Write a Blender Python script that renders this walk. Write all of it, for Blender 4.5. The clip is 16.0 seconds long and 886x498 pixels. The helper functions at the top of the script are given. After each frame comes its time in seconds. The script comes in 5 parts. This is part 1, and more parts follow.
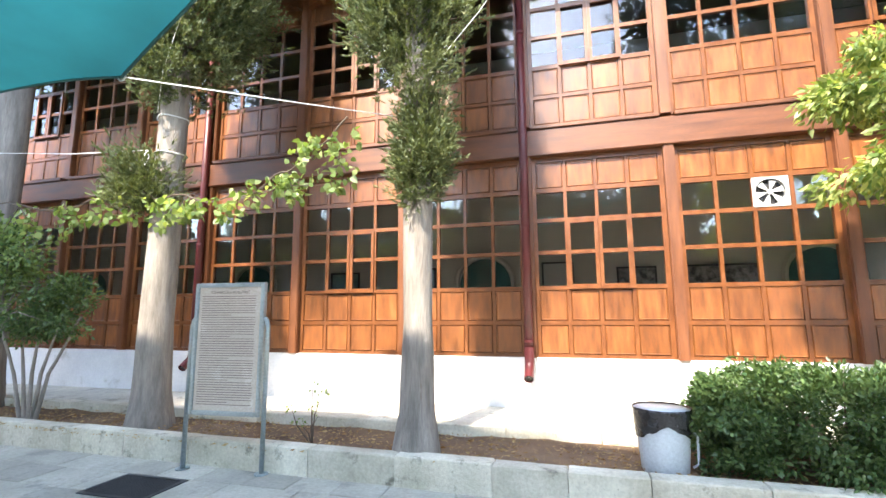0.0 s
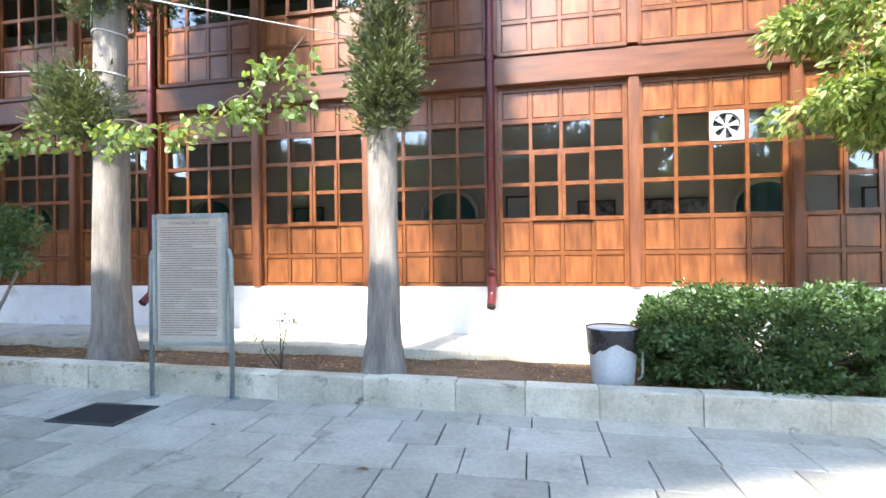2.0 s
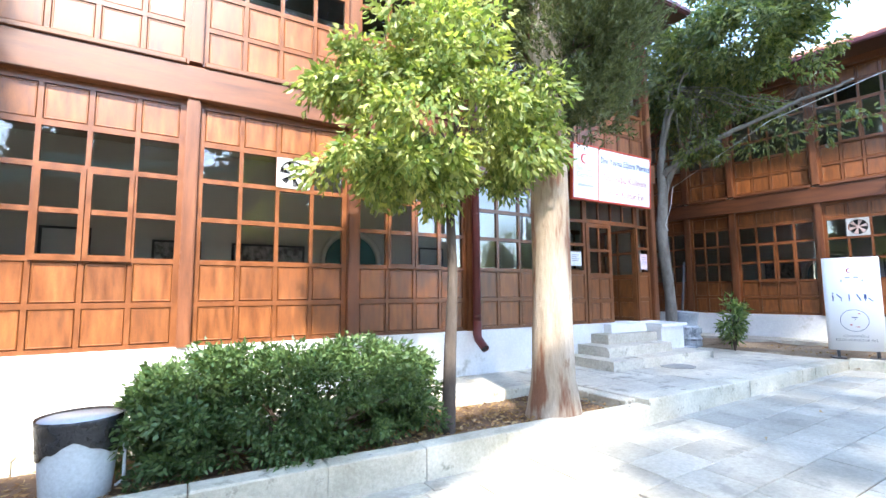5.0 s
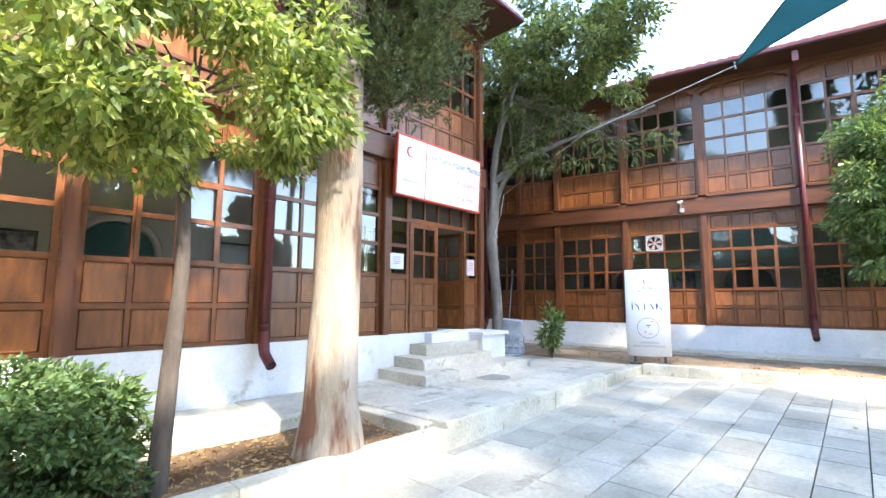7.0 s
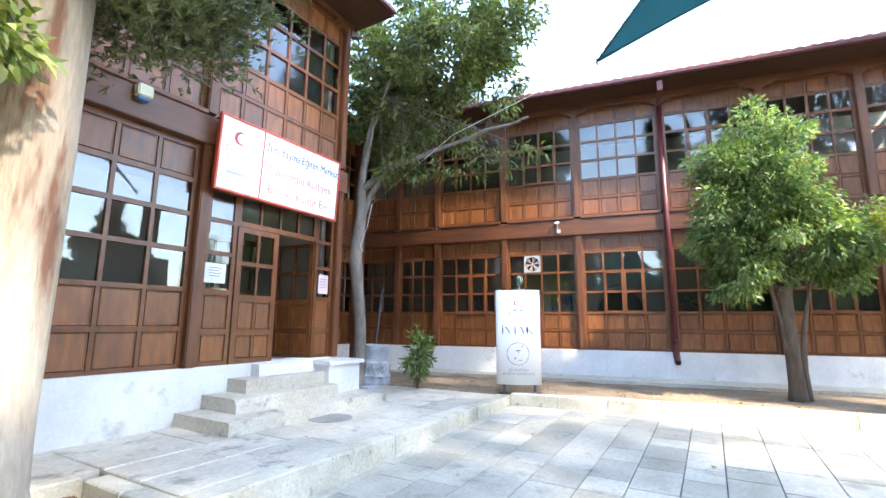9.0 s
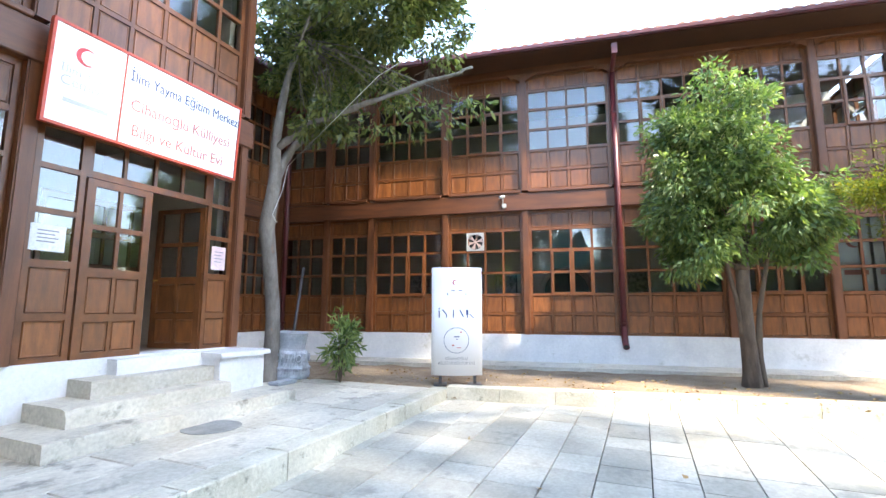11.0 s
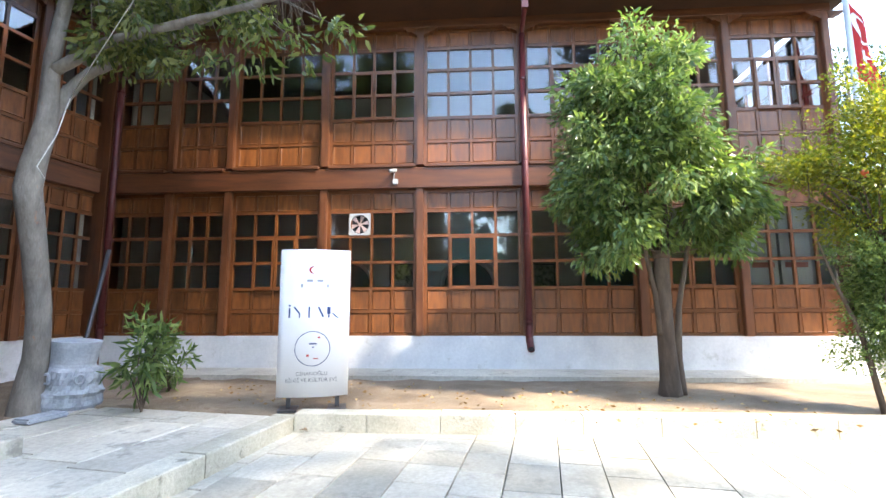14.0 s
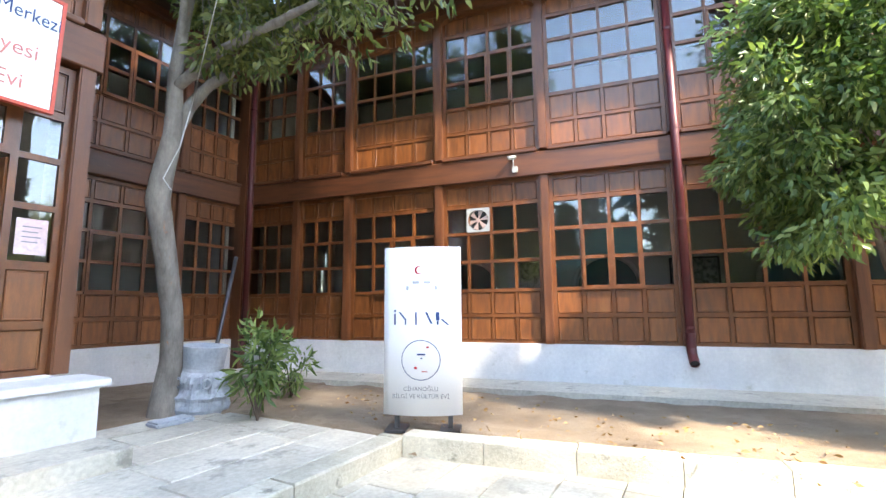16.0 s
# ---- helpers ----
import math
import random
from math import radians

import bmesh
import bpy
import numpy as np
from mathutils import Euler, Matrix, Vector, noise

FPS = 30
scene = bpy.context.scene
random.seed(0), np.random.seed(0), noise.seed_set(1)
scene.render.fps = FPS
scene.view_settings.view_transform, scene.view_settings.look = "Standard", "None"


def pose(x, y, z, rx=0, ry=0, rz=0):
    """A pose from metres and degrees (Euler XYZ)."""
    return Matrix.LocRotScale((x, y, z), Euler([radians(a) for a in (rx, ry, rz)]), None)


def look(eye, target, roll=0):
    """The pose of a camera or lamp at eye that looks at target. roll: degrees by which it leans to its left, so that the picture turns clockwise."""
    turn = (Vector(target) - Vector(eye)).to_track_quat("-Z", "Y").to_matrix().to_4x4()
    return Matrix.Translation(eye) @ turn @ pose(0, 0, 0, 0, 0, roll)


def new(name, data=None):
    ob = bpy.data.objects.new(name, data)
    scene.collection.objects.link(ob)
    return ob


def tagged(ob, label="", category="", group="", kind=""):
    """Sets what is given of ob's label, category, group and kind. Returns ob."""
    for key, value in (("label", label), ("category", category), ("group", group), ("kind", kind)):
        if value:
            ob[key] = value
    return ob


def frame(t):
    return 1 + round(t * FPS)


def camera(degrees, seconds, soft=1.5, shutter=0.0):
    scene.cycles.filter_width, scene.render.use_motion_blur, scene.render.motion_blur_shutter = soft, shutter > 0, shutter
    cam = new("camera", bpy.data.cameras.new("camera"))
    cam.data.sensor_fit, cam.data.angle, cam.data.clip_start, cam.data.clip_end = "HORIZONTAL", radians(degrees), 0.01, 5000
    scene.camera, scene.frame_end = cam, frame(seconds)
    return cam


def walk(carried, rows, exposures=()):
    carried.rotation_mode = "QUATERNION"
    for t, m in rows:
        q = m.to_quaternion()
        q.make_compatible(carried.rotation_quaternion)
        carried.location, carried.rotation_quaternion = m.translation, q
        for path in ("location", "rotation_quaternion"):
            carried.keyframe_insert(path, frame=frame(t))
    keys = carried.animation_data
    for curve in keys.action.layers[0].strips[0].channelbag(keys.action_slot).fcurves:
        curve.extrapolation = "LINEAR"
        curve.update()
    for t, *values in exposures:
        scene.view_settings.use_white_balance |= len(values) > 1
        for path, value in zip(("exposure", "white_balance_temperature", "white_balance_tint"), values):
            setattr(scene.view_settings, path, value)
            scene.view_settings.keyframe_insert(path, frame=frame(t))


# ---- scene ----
cam = camera(88.3, 16.0)
ROWS = [
    (0.0, (-0.118, 0.101, 1.715), (-0.635, 2.012, 1.998), -0.3),
    (0.5, (-0.183, 0.065, 1.711), (-0.861, 1.935, 1.921), -0.4),
    (1.0, (-0.204, 0.053, 1.686), (-0.887, 1.928, 1.819), -0.6),
    (1.5, (-0.178, 0.056, 1.678), (-0.728, 1.978, 1.756), -0.7),
    (2.0, (-0.113, 0.070, 1.629), (-0.489, 2.035, 1.639), -0.7),
    (2.5, (-0.020, 0.084, 1.625), (-0.219, 2.074, 1.631), -0.7),
    (3.0, (0.187, 0.129, 1.640), (0.123, 2.124, 1.763), -0.7),
    (3.5, (0.454, 0.186, 1.655), (0.661, 2.167, 1.838), -0.5),
    (4.0, (0.724, 0.289, 1.650), (1.311, 2.199, 1.737), -0.2),
    (4.2, (0.833, 0.384, 1.666), (1.540, 2.252, 1.774), -0.2),
    (6.3, (2.061, 1.061, 1.690), (3.344, 2.579, 1.914), 0.1),
    (6.5, (2.210, 1.065, 1.676), (3.543, 2.540, 1.894), 0.3),
    (7.0, (2.619, 1.090, 1.662), (4.092, 2.424, 1.886), 0.3),
    (7.5, (3.036, 1.162, 1.666), (4.648, 2.321, 1.909), 0.3),
    (8.0, (3.387, 1.159, 1.654), (5.100, 2.152, 1.939), 0.4),
    (8.2, (3.556, 1.121, 1.674), (5.280, 2.086, 1.985), 0.6),
    (10.3, (4.955, 1.307, 1.629), (6.616, 2.373, 1.955), 0.0),
    (10.5, (5.079, 1.382, 1.609), (6.742, 2.449, 1.918), -0.0),
    (11.0, (5.432, 1.496, 1.619), (7.251, 2.286, 1.883), 0.1),
    (11.5, (5.817, 1.540, 1.588), (7.715, 2.086, 1.902), 0.4),
    (12.0, (6.112, 1.500, 1.622), (8.040, 1.890, 1.987), 0.4),
    (12.5, (6.501, 1.582, 1.608), (8.441, 1.965, 1.904), 0.1),
    (13.0, (6.776, 1.615, 1.594), (8.716, 2.016, 1.874), -0.0),
    (13.5, (7.124, 1.521, 1.631), (9.061, 1.938, 1.904), -0.2),
    (14.0, (7.438, 1.576, 1.616), (9.375, 2.007, 1.867), -0.2),
    (14.5, (7.729, 1.641, 1.634), (9.657, 2.114, 1.877), -0.3),
    (15.0, (8.024, 1.623, 1.649), (9.921, 2.213, 1.882), -0.4),
    (15.5, (8.219, 1.638, 1.639), (10.044, 2.422, 1.875), -0.4),
    (16.0, (8.416, 1.734, 1.652), (10.148, 2.699, 1.913), -0.5),
]
walk(cam, [(t, look(e, g, r)) for t, e, g, r in ROWS], [(0.0, 3.8, 7400, 10), (1.5, 3.7, 7000, 10), (2.5, 3.65, 6500, 10), (4.0, 3.7, 6500, 10), (6.5, 3.85, 7100, 10), (8.0, 3.85, 7200, 10), (11.0, 3.85, 7400, 10), (12.5, 3.85, 7400, 10), (14.5, 3.85, 7500, 10), (16.0, 3.95, 7600, 10)])

# ---- light ----
SUN_AZ, SUN_EL = -15.0, 47.0      # degrees east of the -y direction, and above the horizon
world = bpy.data.worlds.new("sky")
scene.world = world
world.use_nodes = True
wn = world.node_tree.nodes
sky = wn.new("ShaderNodeTexSky")
sky.sky_type, sky.sun_disc = 'NISHITA', False
sky.sun_elevation = radians(SUN_EL)
sky.sun_rotation = radians(180 - SUN_AZ)
sky.dust_density = 0.5
sky.ozone_density = 2.0
world.node_tree.links.new(sky.outputs[0], wn["Background"].inputs[0])
wn["Background"].inputs[1].default_value = 0.15
to_sun = Vector((math.sin(radians(SUN_AZ)) * math.cos(radians(SUN_EL)), -math.cos(radians(SUN_AZ)) * math.cos(radians(SUN_EL)), math.sin(radians(SUN_EL))))
sun = new("sun", bpy.data.lights.new("sun", 'SUN'))
sun.data.energy, sun.data.angle, sun.data.color = 1.35, radians(2.5), (1, 0.96, 0.90)
sun.matrix_world = look(to_sun * 60, (0, 0, 0))

# ---- materials ----
def material(name, rough=0.6, metal=0.0):
    m = bpy.data.materials.new(name)
    m.use_nodes = True
    b = m.node_tree.nodes["Principled BSDF"]
    b.inputs["Roughness"].default_value, b.inputs["Metallic"].default_value = rough, metal
    return m, m.node_tree.nodes, m.node_tree.links, b


def ramp(n, links, fac, stops):
    r = n.new("ShaderNodeValToRGB")
    el = r.color_ramp.elements
    while len(el) < len(stops):
        el.new(0.5)
    for e, (p, c) in zip(el, stops):
        e.position, e.color = p, (*c, 1)
    links.new(fac, r.inputs[0])
    return r.outputs[0]


def noise_node(n, links, vec, scale, detail=4, rough=0.55):
    t = n.new("ShaderNodeTexNoise")
    t.inputs["Scale"].default_value, t.inputs["Detail"].default_value, t.inputs["Roughness"].default_value = scale, detail, rough
    if vec is not None:
        links.new(vec, t.inputs["Vector"])
    return t.outputs["Fac"]


def mapped(n, links, scale):
    c, mp = n.new("ShaderNodeTexCoord"), n.new("ShaderNodeMapping")
    mp.inputs["Scale"].default_value = scale
    o, add = n.new("ShaderNodeObjectInfo"), n.new("ShaderNodeVectorMath")
    links.new(c.outputs["Object"], add.inputs[0])
    links.new(o.outputs["Location"], add.inputs[1])
    links.new(add.outputs[0], mp.inputs["Vector"])
    return mp.outputs[0]


def mixed(n, links, kind, fac, a, b):
    m = n.new("ShaderNodeMix")
    m.data_type, m.blend_type = 'RGBA', kind
    for i, v in ((0, fac), (6, a), (7, b)):
        if hasattr(v, "links"):
            links.new(v, m.inputs[i])
        else:
            m.inputs[i].default_value = v if i == 0 else (*v, 1)
    return m.outputs[2]


def vary(n, links, col, low, high, island=False):
    """Piece to piece variation of brightness by the random number of the object or of the island."""
    o, mr = n.new("ShaderNodeObjectInfo"), n.new("ShaderNodeMapRange")
    mr.inputs[3].default_value, mr.inputs[4].default_value = low, high
    if island:
        links.new(n.new("ShaderNodeNewGeometry").outputs["Random Per Island"], mr.inputs[0])
    else:
        links.new(o.outputs["Random"], mr.inputs[0])
    h = n.new("ShaderNodeHueSaturation")
    links.new(mr.outputs[0], h.inputs["Value"])
    links.new(col, h.inputs["Color"])
    return h.outputs[0]


def bumped(n, links, b, height, strength, dist=0.01):
    bp = n.new("ShaderNodeBump")
    bp.inputs["Strength"].default_value, bp.inputs["Distance"].default_value = strength, dist
    links.new(height, bp.inputs["Height"])
    links.new(bp.outputs[0], b.inputs["Normal"])


def surface(name, stops, scale, rough=0.6, stretch=(1, 1, 1), fine=40, bump=0.2, dist=0.004, spots=None, rand=(1, 1), metal=0.0, spec=0.5, rough_var=0.12, depth=0.7, island=False):
    """Two-scale procedural surface: a ramp over coarse noise, multiplied by fine grain, with optional stains."""
    m, n, l, b = material(name, rough, metal)
    v = mapped(n, l, stretch)
    big = noise_node(n, l, v, scale)
    col = ramp(n, l, big, stops)
    grain = noise_node(n, l, v, fine, 6, 0.65)
    col = mixed(n, l, 'MULTIPLY', depth, col, ramp(n, l, grain, [(0.25, (0.62, 0.62, 0.62)), (0.75, (1.12, 1.12, 1.12))]))
    if spots:
        s = noise_node(n, l, v, spots[0], 8, 0.7)
        mask = ramp(n, l, s, [(spots[1], (0, 0, 0)), (spots[1] + 0.1, (1, 1, 1))])
        col = mixed(n, l, 'MIX', mask, col, spots[2])
    if rand != (1, 1):
        col = vary(n, l, col, *rand, island)
    l.new(col, b.inputs["Base Color"])
    b.inputs["Specular IOR Level"].default_value = spec
    mr = n.new("ShaderNodeMapRange")
    mr.inputs[3].default_value, mr.inputs[4].default_value = rough - rough_var, rough + rough_var
    l.new(big, mr.inputs[0])
    l.new(mr.outputs[0], b.inputs["Roughness"])
    if bump:
        bumped(n, l, b, grain, bump, dist)
    return m


WOOD = [(0.3, (0.125, 0.040, 0.012)), (0.5, (0.20, 0.066, 0.018)), (0.72, (0.275, 0.098, 0.026))]
wood_panel = surface("varnished_wood_panel", WOOD, 2.2, 0.38, (6, 6, 1.2), 30, 0.12, 0.002, (3.0, 0.62, (0.075, 0.026, 0.010)), (0.78, 1.2), spec=0.6)
wood_frame = surface("varnished_wood_frame", [(0.3, (0.11, 0.036, 0.012)), (0.7, (0.21, 0.072, 0.022))], 2.5, 0.36, (3, 3, 1.5), 30, 0.12, 0.002, spec=0.5)
wood_post = surface("stained_timber_post", [(0.3, (0.10, 0.033, 0.013)), (0.7, (0.2, 0.07, 0.026))], 2.0, 0.45, (5, 5, 0.6), 26, 0.3, 0.003, (1.6, 0.68, (0.24, 0.12, 0.06)))
wood_beam = surface("stained_timber_beam", [(0.3, (0.08, 0.027, 0.012)), (0.7, (0.17, 0.058, 0.022))], 2.0, 0.45, (0.6, 5, 5), 26, 0.35, 0.003, (1.8, 0.66, (0.26, 0.14, 0.075)))
plaster_base = surface("whitewashed_stone", [(0.3, (0.62, 0.62, 0.62)), (0.7, (0.8, 0.79, 0.77))], 1.3, 0.85, (1, 1, 1), 22, 0.4, 0.006, (1.9, 0.60, (0.47, 0.455, 0.41)), depth=0.35)
kerb_stone = surface("limestone_kerb", [(0.3, (0.44, 0.40, 0.30)), (0.7, (0.70, 0.655, 0.53))], 2.0, 0.85, (1, 1, 1), 28, 0.8, 0.012, (4.5, 0.585, (0.19, 0.175, 0.135)), (0.82, 1.1))
paver = surface("limestone_paver", [(0.3, (0.33, 0.305, 0.245)), (0.7, (0.49, 0.455, 0.375))], 1.6, 0.75, (1, 1, 1), 24, 0.5, 0.006, (2.2, 0.56, (0.25, 0.235, 0.195)), (0.78, 1.12))
mortar = surface("grey_joint_mortar", [(0.3, (0.08, 0.073, 0.06)), (0.7, (0.15, 0.137, 0.112))], 5, 0.95)
terrace_stone = surface("worn_terrace_stone", [(0.3, (0.44, 0.405, 0.33)), (0.7, (0.63, 0.59, 0.49))], 1.5, 0.8, (1, 1, 1), 24, 0.5, 0.006, (2.2, 0.57, (0.24, 0.225, 0.19)), (0.88, 1.08))
soil = surface("dry_brown_soil", [(0.3, (0.12, 0.07, 0.042)), (0.7, (0.25, 0.155, 0.09))], 2.5, 0.95, (1, 1, 1), 60, 1.0, 0.02, (14, 0.66, (0.3, 0.19, 0.11)))
soil_pale = surface("dry_sandy_soil", [(0.3, (0.2, 0.14, 0.09)), (0.7, (0.33, 0.25, 0.17))], 2.0, 0.95, (1, 1, 1), 50, 1.0, 0.02, (10, 0.66, (0.16, 0.11, 0.07)))
interior_paint = surface("interior_cream_plaster", [(0.3, (0.7, 0.68, 0.63)), (0.7, (0.8, 0.78, 0.73))], 1.0, 0.9, bump=0.05)
interior_floor = surface("interior_floor_boards", [(0.3, (0.3, 0.25, 0.2)), (0.7, (0.42, 0.36, 0.3))], 2, 0.6)
interior_teal = surface("interior_teal_paint", [(0.3, (0.03, 0.13, 0.13)), (0.7, (0.05, 0.19, 0.18))], 2, 0.6)
pipe_paint = surface("dark_red_painted_pipe", [(0.3, (0.075, 0.012, 0.014)), (0.7, (0.13, 0.02, 0.021))], 3, 0.42, (2, 2, 1), 30, 0.05)
roof_tile = surface("terracotta_roof_tile", [(0.3, (0.32, 0.13, 0.08)), (0.7, (0.5, 0.24, 0.15))], 2, 0.8, rand=(0.8, 1.2))
# dark wood for ceilings and eaves, with their shade put into the colour
shaded_board = surface("shadowed_ceiling_board", [(0.3, (0.05, 0.022, 0.012)), (0.7, (0.09, 0.04, 0.02))], 2, 0.6)


def glass_material():
    m, n, l, b = material("window_glass")
    tr, gl, mx, fr = n.new("ShaderNodeBsdfTransparent"), n.new("ShaderNodeBsdfGlossy"), n.new("ShaderNodeMixShader"), n.new("ShaderNodeFresnel")
    tr.inputs[0].default_value = (0.8, 0.84, 0.85, 1)
    gl.inputs["Roughness"].default_value = 0.0
    fr.inputs[0].default_value = 1.88
    wave = noise_node(n, l, mapped(n, l, (1, 1, 1)), 1.7, 1)
    bp = n.new("ShaderNodeBump")
    bp.inputs["Strength"].default_value, bp.inputs["Distance"].default_value = 0.035, 0.02
    l.new(wave, bp.inputs["Height"])
    l.new(bp.outputs[0], gl.inputs["Normal"])
    l.new(fr.outputs[0], mx.inputs[0])
    l.new(tr.outputs[0], mx.inputs[1])
    l.new(gl.outputs[0], mx.inputs[2])
    l.new(mx.outputs[0], n["Material Output"].inputs[0])
    return m


glass = glass_material()

# ---- mesh helpers ----
def box(bm, x0, y0, z0, x1, y1, z1, m=None):
    v = [bm.verts.new((x, y, z)) for x, y, z in ((x0, y0, z0), (x1, y0, z0), (x1, y1, z0), (x0, y1, z0), (x0, y0, z1), (x1, y0, z1), (x1, y1, z1), (x0, y1, z1))]
    for f in ((0, 3, 2, 1), (4, 5, 6, 7), (0, 1, 5, 4), (1, 2, 6, 5), (2, 3, 7, 6), (3, 0, 4, 7)):
        bm.faces.new([v[i] for i in f])
    if m is not None:
        bmesh.ops.transform(bm, matrix=m, verts=v)
    return v


def mesh_of(name, bm, mat, smooth=False):
    bmesh.ops.recalc_face_normals(bm, faces=bm.faces)
    me = bpy.data.meshes.new(name)
    bm.to_mesh(me)
    bm.free()
    if mat:
        me.materials.append(mat)
    if smooth:
        for p in me.polygons:
            p.use_smooth = True
    return me


def part(name, bm, mat, parent=None, label="", smooth=False, m=None):
    """Links a bmesh (or a mesh) as one object under a thing."""
    me = bm if isinstance(bm, bpy.types.Mesh) else mesh_of(name, bm, mat, smooth)
    ob = new(name, me)
    if parent:
        ob.parent = parent
    if m is not None:
        ob.matrix_basis = m
    return tagged(ob, label)


def empty(name, m, label="", category="", group="", kind=""):
    ob = new(name)
    ob.matrix_basis = m
    return tagged(ob, label, category, group, kind)


def block(x0, y0, z0, x1, y1, z1, bevel=0.0):
    bm = bmesh.new()
    box(bm, x0, y0, z0, x1, y1, z1)
    if bevel:
        bmesh.ops.bevel(bm, geom=bm.edges[:], offset=bevel, segments=2, affect='EDGES')
    return bm


def worn_block(x0, y0, z0, x1, y1, z1, wear=0.012):
    """Stone block with an uneven, chipped upper front edge."""
    bm = bmesh.new()
    n = max(2, int((x1 - x0) / 0.09))
    prof = ((0, 0), (0, 0.5), (0, 0.88), (0.22, 1.0), (0.6, 1.0), (1, 1))
    rows = []
    for i in range(n + 1):
        x = x0 + (x1 - x0) * i / n
        row = []
        for k, (u, v) in enumerate(prof):
            d = min(0.16, y1 - y0)
            y = y1 if k == 5 else y0 + u * (d * 0.15 if k < 4 else d)
            w = wear * noise.noise((x * 4.3, k * 0.7, y0 * 3)) * (1.6 if k in (2, 3) else 0.5)
            chip = max(0.0, noise.noise((x * 2.1, 7, z0 * 5)) - 0.35) * 0.08 if k in (2, 3) else 0
            row.append(bm.verts.new((x, y + (abs(w) + chip if 0 < k < 5 else 0), z0 + (z1 - z0) * v - (abs(w) * 0.6 + chip if k in (2, 3) else 0))))
        rows.append(row)
    for a, b in zip(rows, rows[1:]):
        for k in range(5):
            bm.faces.new((a[k], b[k], b[k + 1], a[k + 1]))
    for row in (rows[0], rows[-1]):
        bm.faces.new(row + [bm.verts.new((row[0].co.x, y1, z0))])
    return bm


def tube(bm, pts, radii, sides=10, cap=True):
    """A tapered tube along points."""
    rings = []
    for i, p in enumerate(pts):
        p = Vector(p)
        d = (Vector(pts[min(i + 1, len(pts) - 1)]) - Vector(pts[max(i - 1, 0)])).normalized()
        a = d.orthogonal().normalized() if i == 0 else (rings[-1][1] - d * rings[-1][1].dot(d)).normalized()
        c = d.cross(a)
        r = radii[i] if isinstance(radii, (list, tuple)) else radii
        rings.append(([bm.verts.new(p + (a * math.cos(t) + c * math.sin(t)) * r) for t in (2 * math.pi * k / sides for k in range(sides))], a))
    for (r0, _), (r1, _) in zip(rings, rings[1:]):
        for k in range(sides):
            bm.faces.new((r0[k], r0[(k + 1) % sides], r1[(k + 1) % sides], r1[k]))
    if cap:
        bm.faces.new(rings[0][0][::-1])
        bm.faces.new(rings[-1][0])


def structure(name, bm, mat, label="", category="", m=None):
    return tagged(part(name, bm, mat, None, label, m=m), label, category, "", "structure")


# ---- plan ----
E_ANG = 8.9
E_M = Matrix.Translation((15.63, 7.815, 0)) @ pose(0, 0, 0, 0, 0, -90 + E_ANG)   # local x runs along the east wall, local -y faces the court
A_M = Matrix.Translation((0, 7.2, 0))
N_M = Matrix.Translation((0, 10.75, 0))

# Rows of lights in a storey: (kind, bottom, top)
A_LOW = (1.07, 4.15, [("p", 1.12, 1.55), ("p", 1.61, 2.07), ("g", 2.13, 2.61), ("g", 2.67, 3.11), ("g", 3.17, 3.58), ("p", 3.65, 4.07)])
A_UP = (4.64, 7.66, [("p", 4.70, 5.13), ("p", 5.19, 5.63), ("g", 5.70, 6.17), ("g", 6.23, 6.68), ("g", 6.74, 7.17), ("p", 7.23, 7.60)])
E_LOW = (1.05, 4.0, [("p", 1.10, 1.50), ("p", 1.56, 1.95), ("g", 2.01, 2.48), ("g", 2.54, 3.01), ("g", 3.07, 3.52), ("p", 3.59, 3.93)])
E_UP = (4.50, 7.48, [("p", 4.56, 4.98), ("p", 5.04, 5.48), ("g", 5.55, 6.02), ("g", 6.08, 6.54), ("g", 6.60, 7.02), ("p", 7.09, 7.42)])
cache = {}


def panel_mesh(w, h):
    key = ("p", round(w, 2), round(h, 2))
    if key not in cache:
        bm = bmesh.new()
        w, h = key[1] / 2, key[2] / 2
        loops = []
        for dx, y in ((0, 0.012), (0.006, 0.012), (0.016, -0.008), (0.024, -0.008), (0.030, -0.002)):
            loops.append([bm.verts.new((sx * (w - dx), y, sz * (h - dx))) for sx, sz in ((-1, -1), (1, -1), (1, 1), (-1, 1))])
        for a, b in zip(loops, loops[1:]):
            for i in range(4):
                bm.faces.new((a[i], a[(i + 1) % 4], b[(i + 1) % 4], b[i]))
        bm.faces.new(loops[-1])
        cache[key] = mesh_of("panel", bm, wood_panel)
    return cache[key]


def pane_mesh(w, h):
    key = ("g", round(w, 2), round(h, 2))
    if key not in cache:
        bm = bmesh.new()
        w, h = key[1] / 2, key[2] / 2
        bm.faces.new([bm.verts.new(p) for p in ((-w, 0, -h), (w, 0, -h), (w, 0, h), (-w, 0, h))])
        cache[key] = mesh_of("pane", bm, glass)
    return cache[key]


window_count = 0


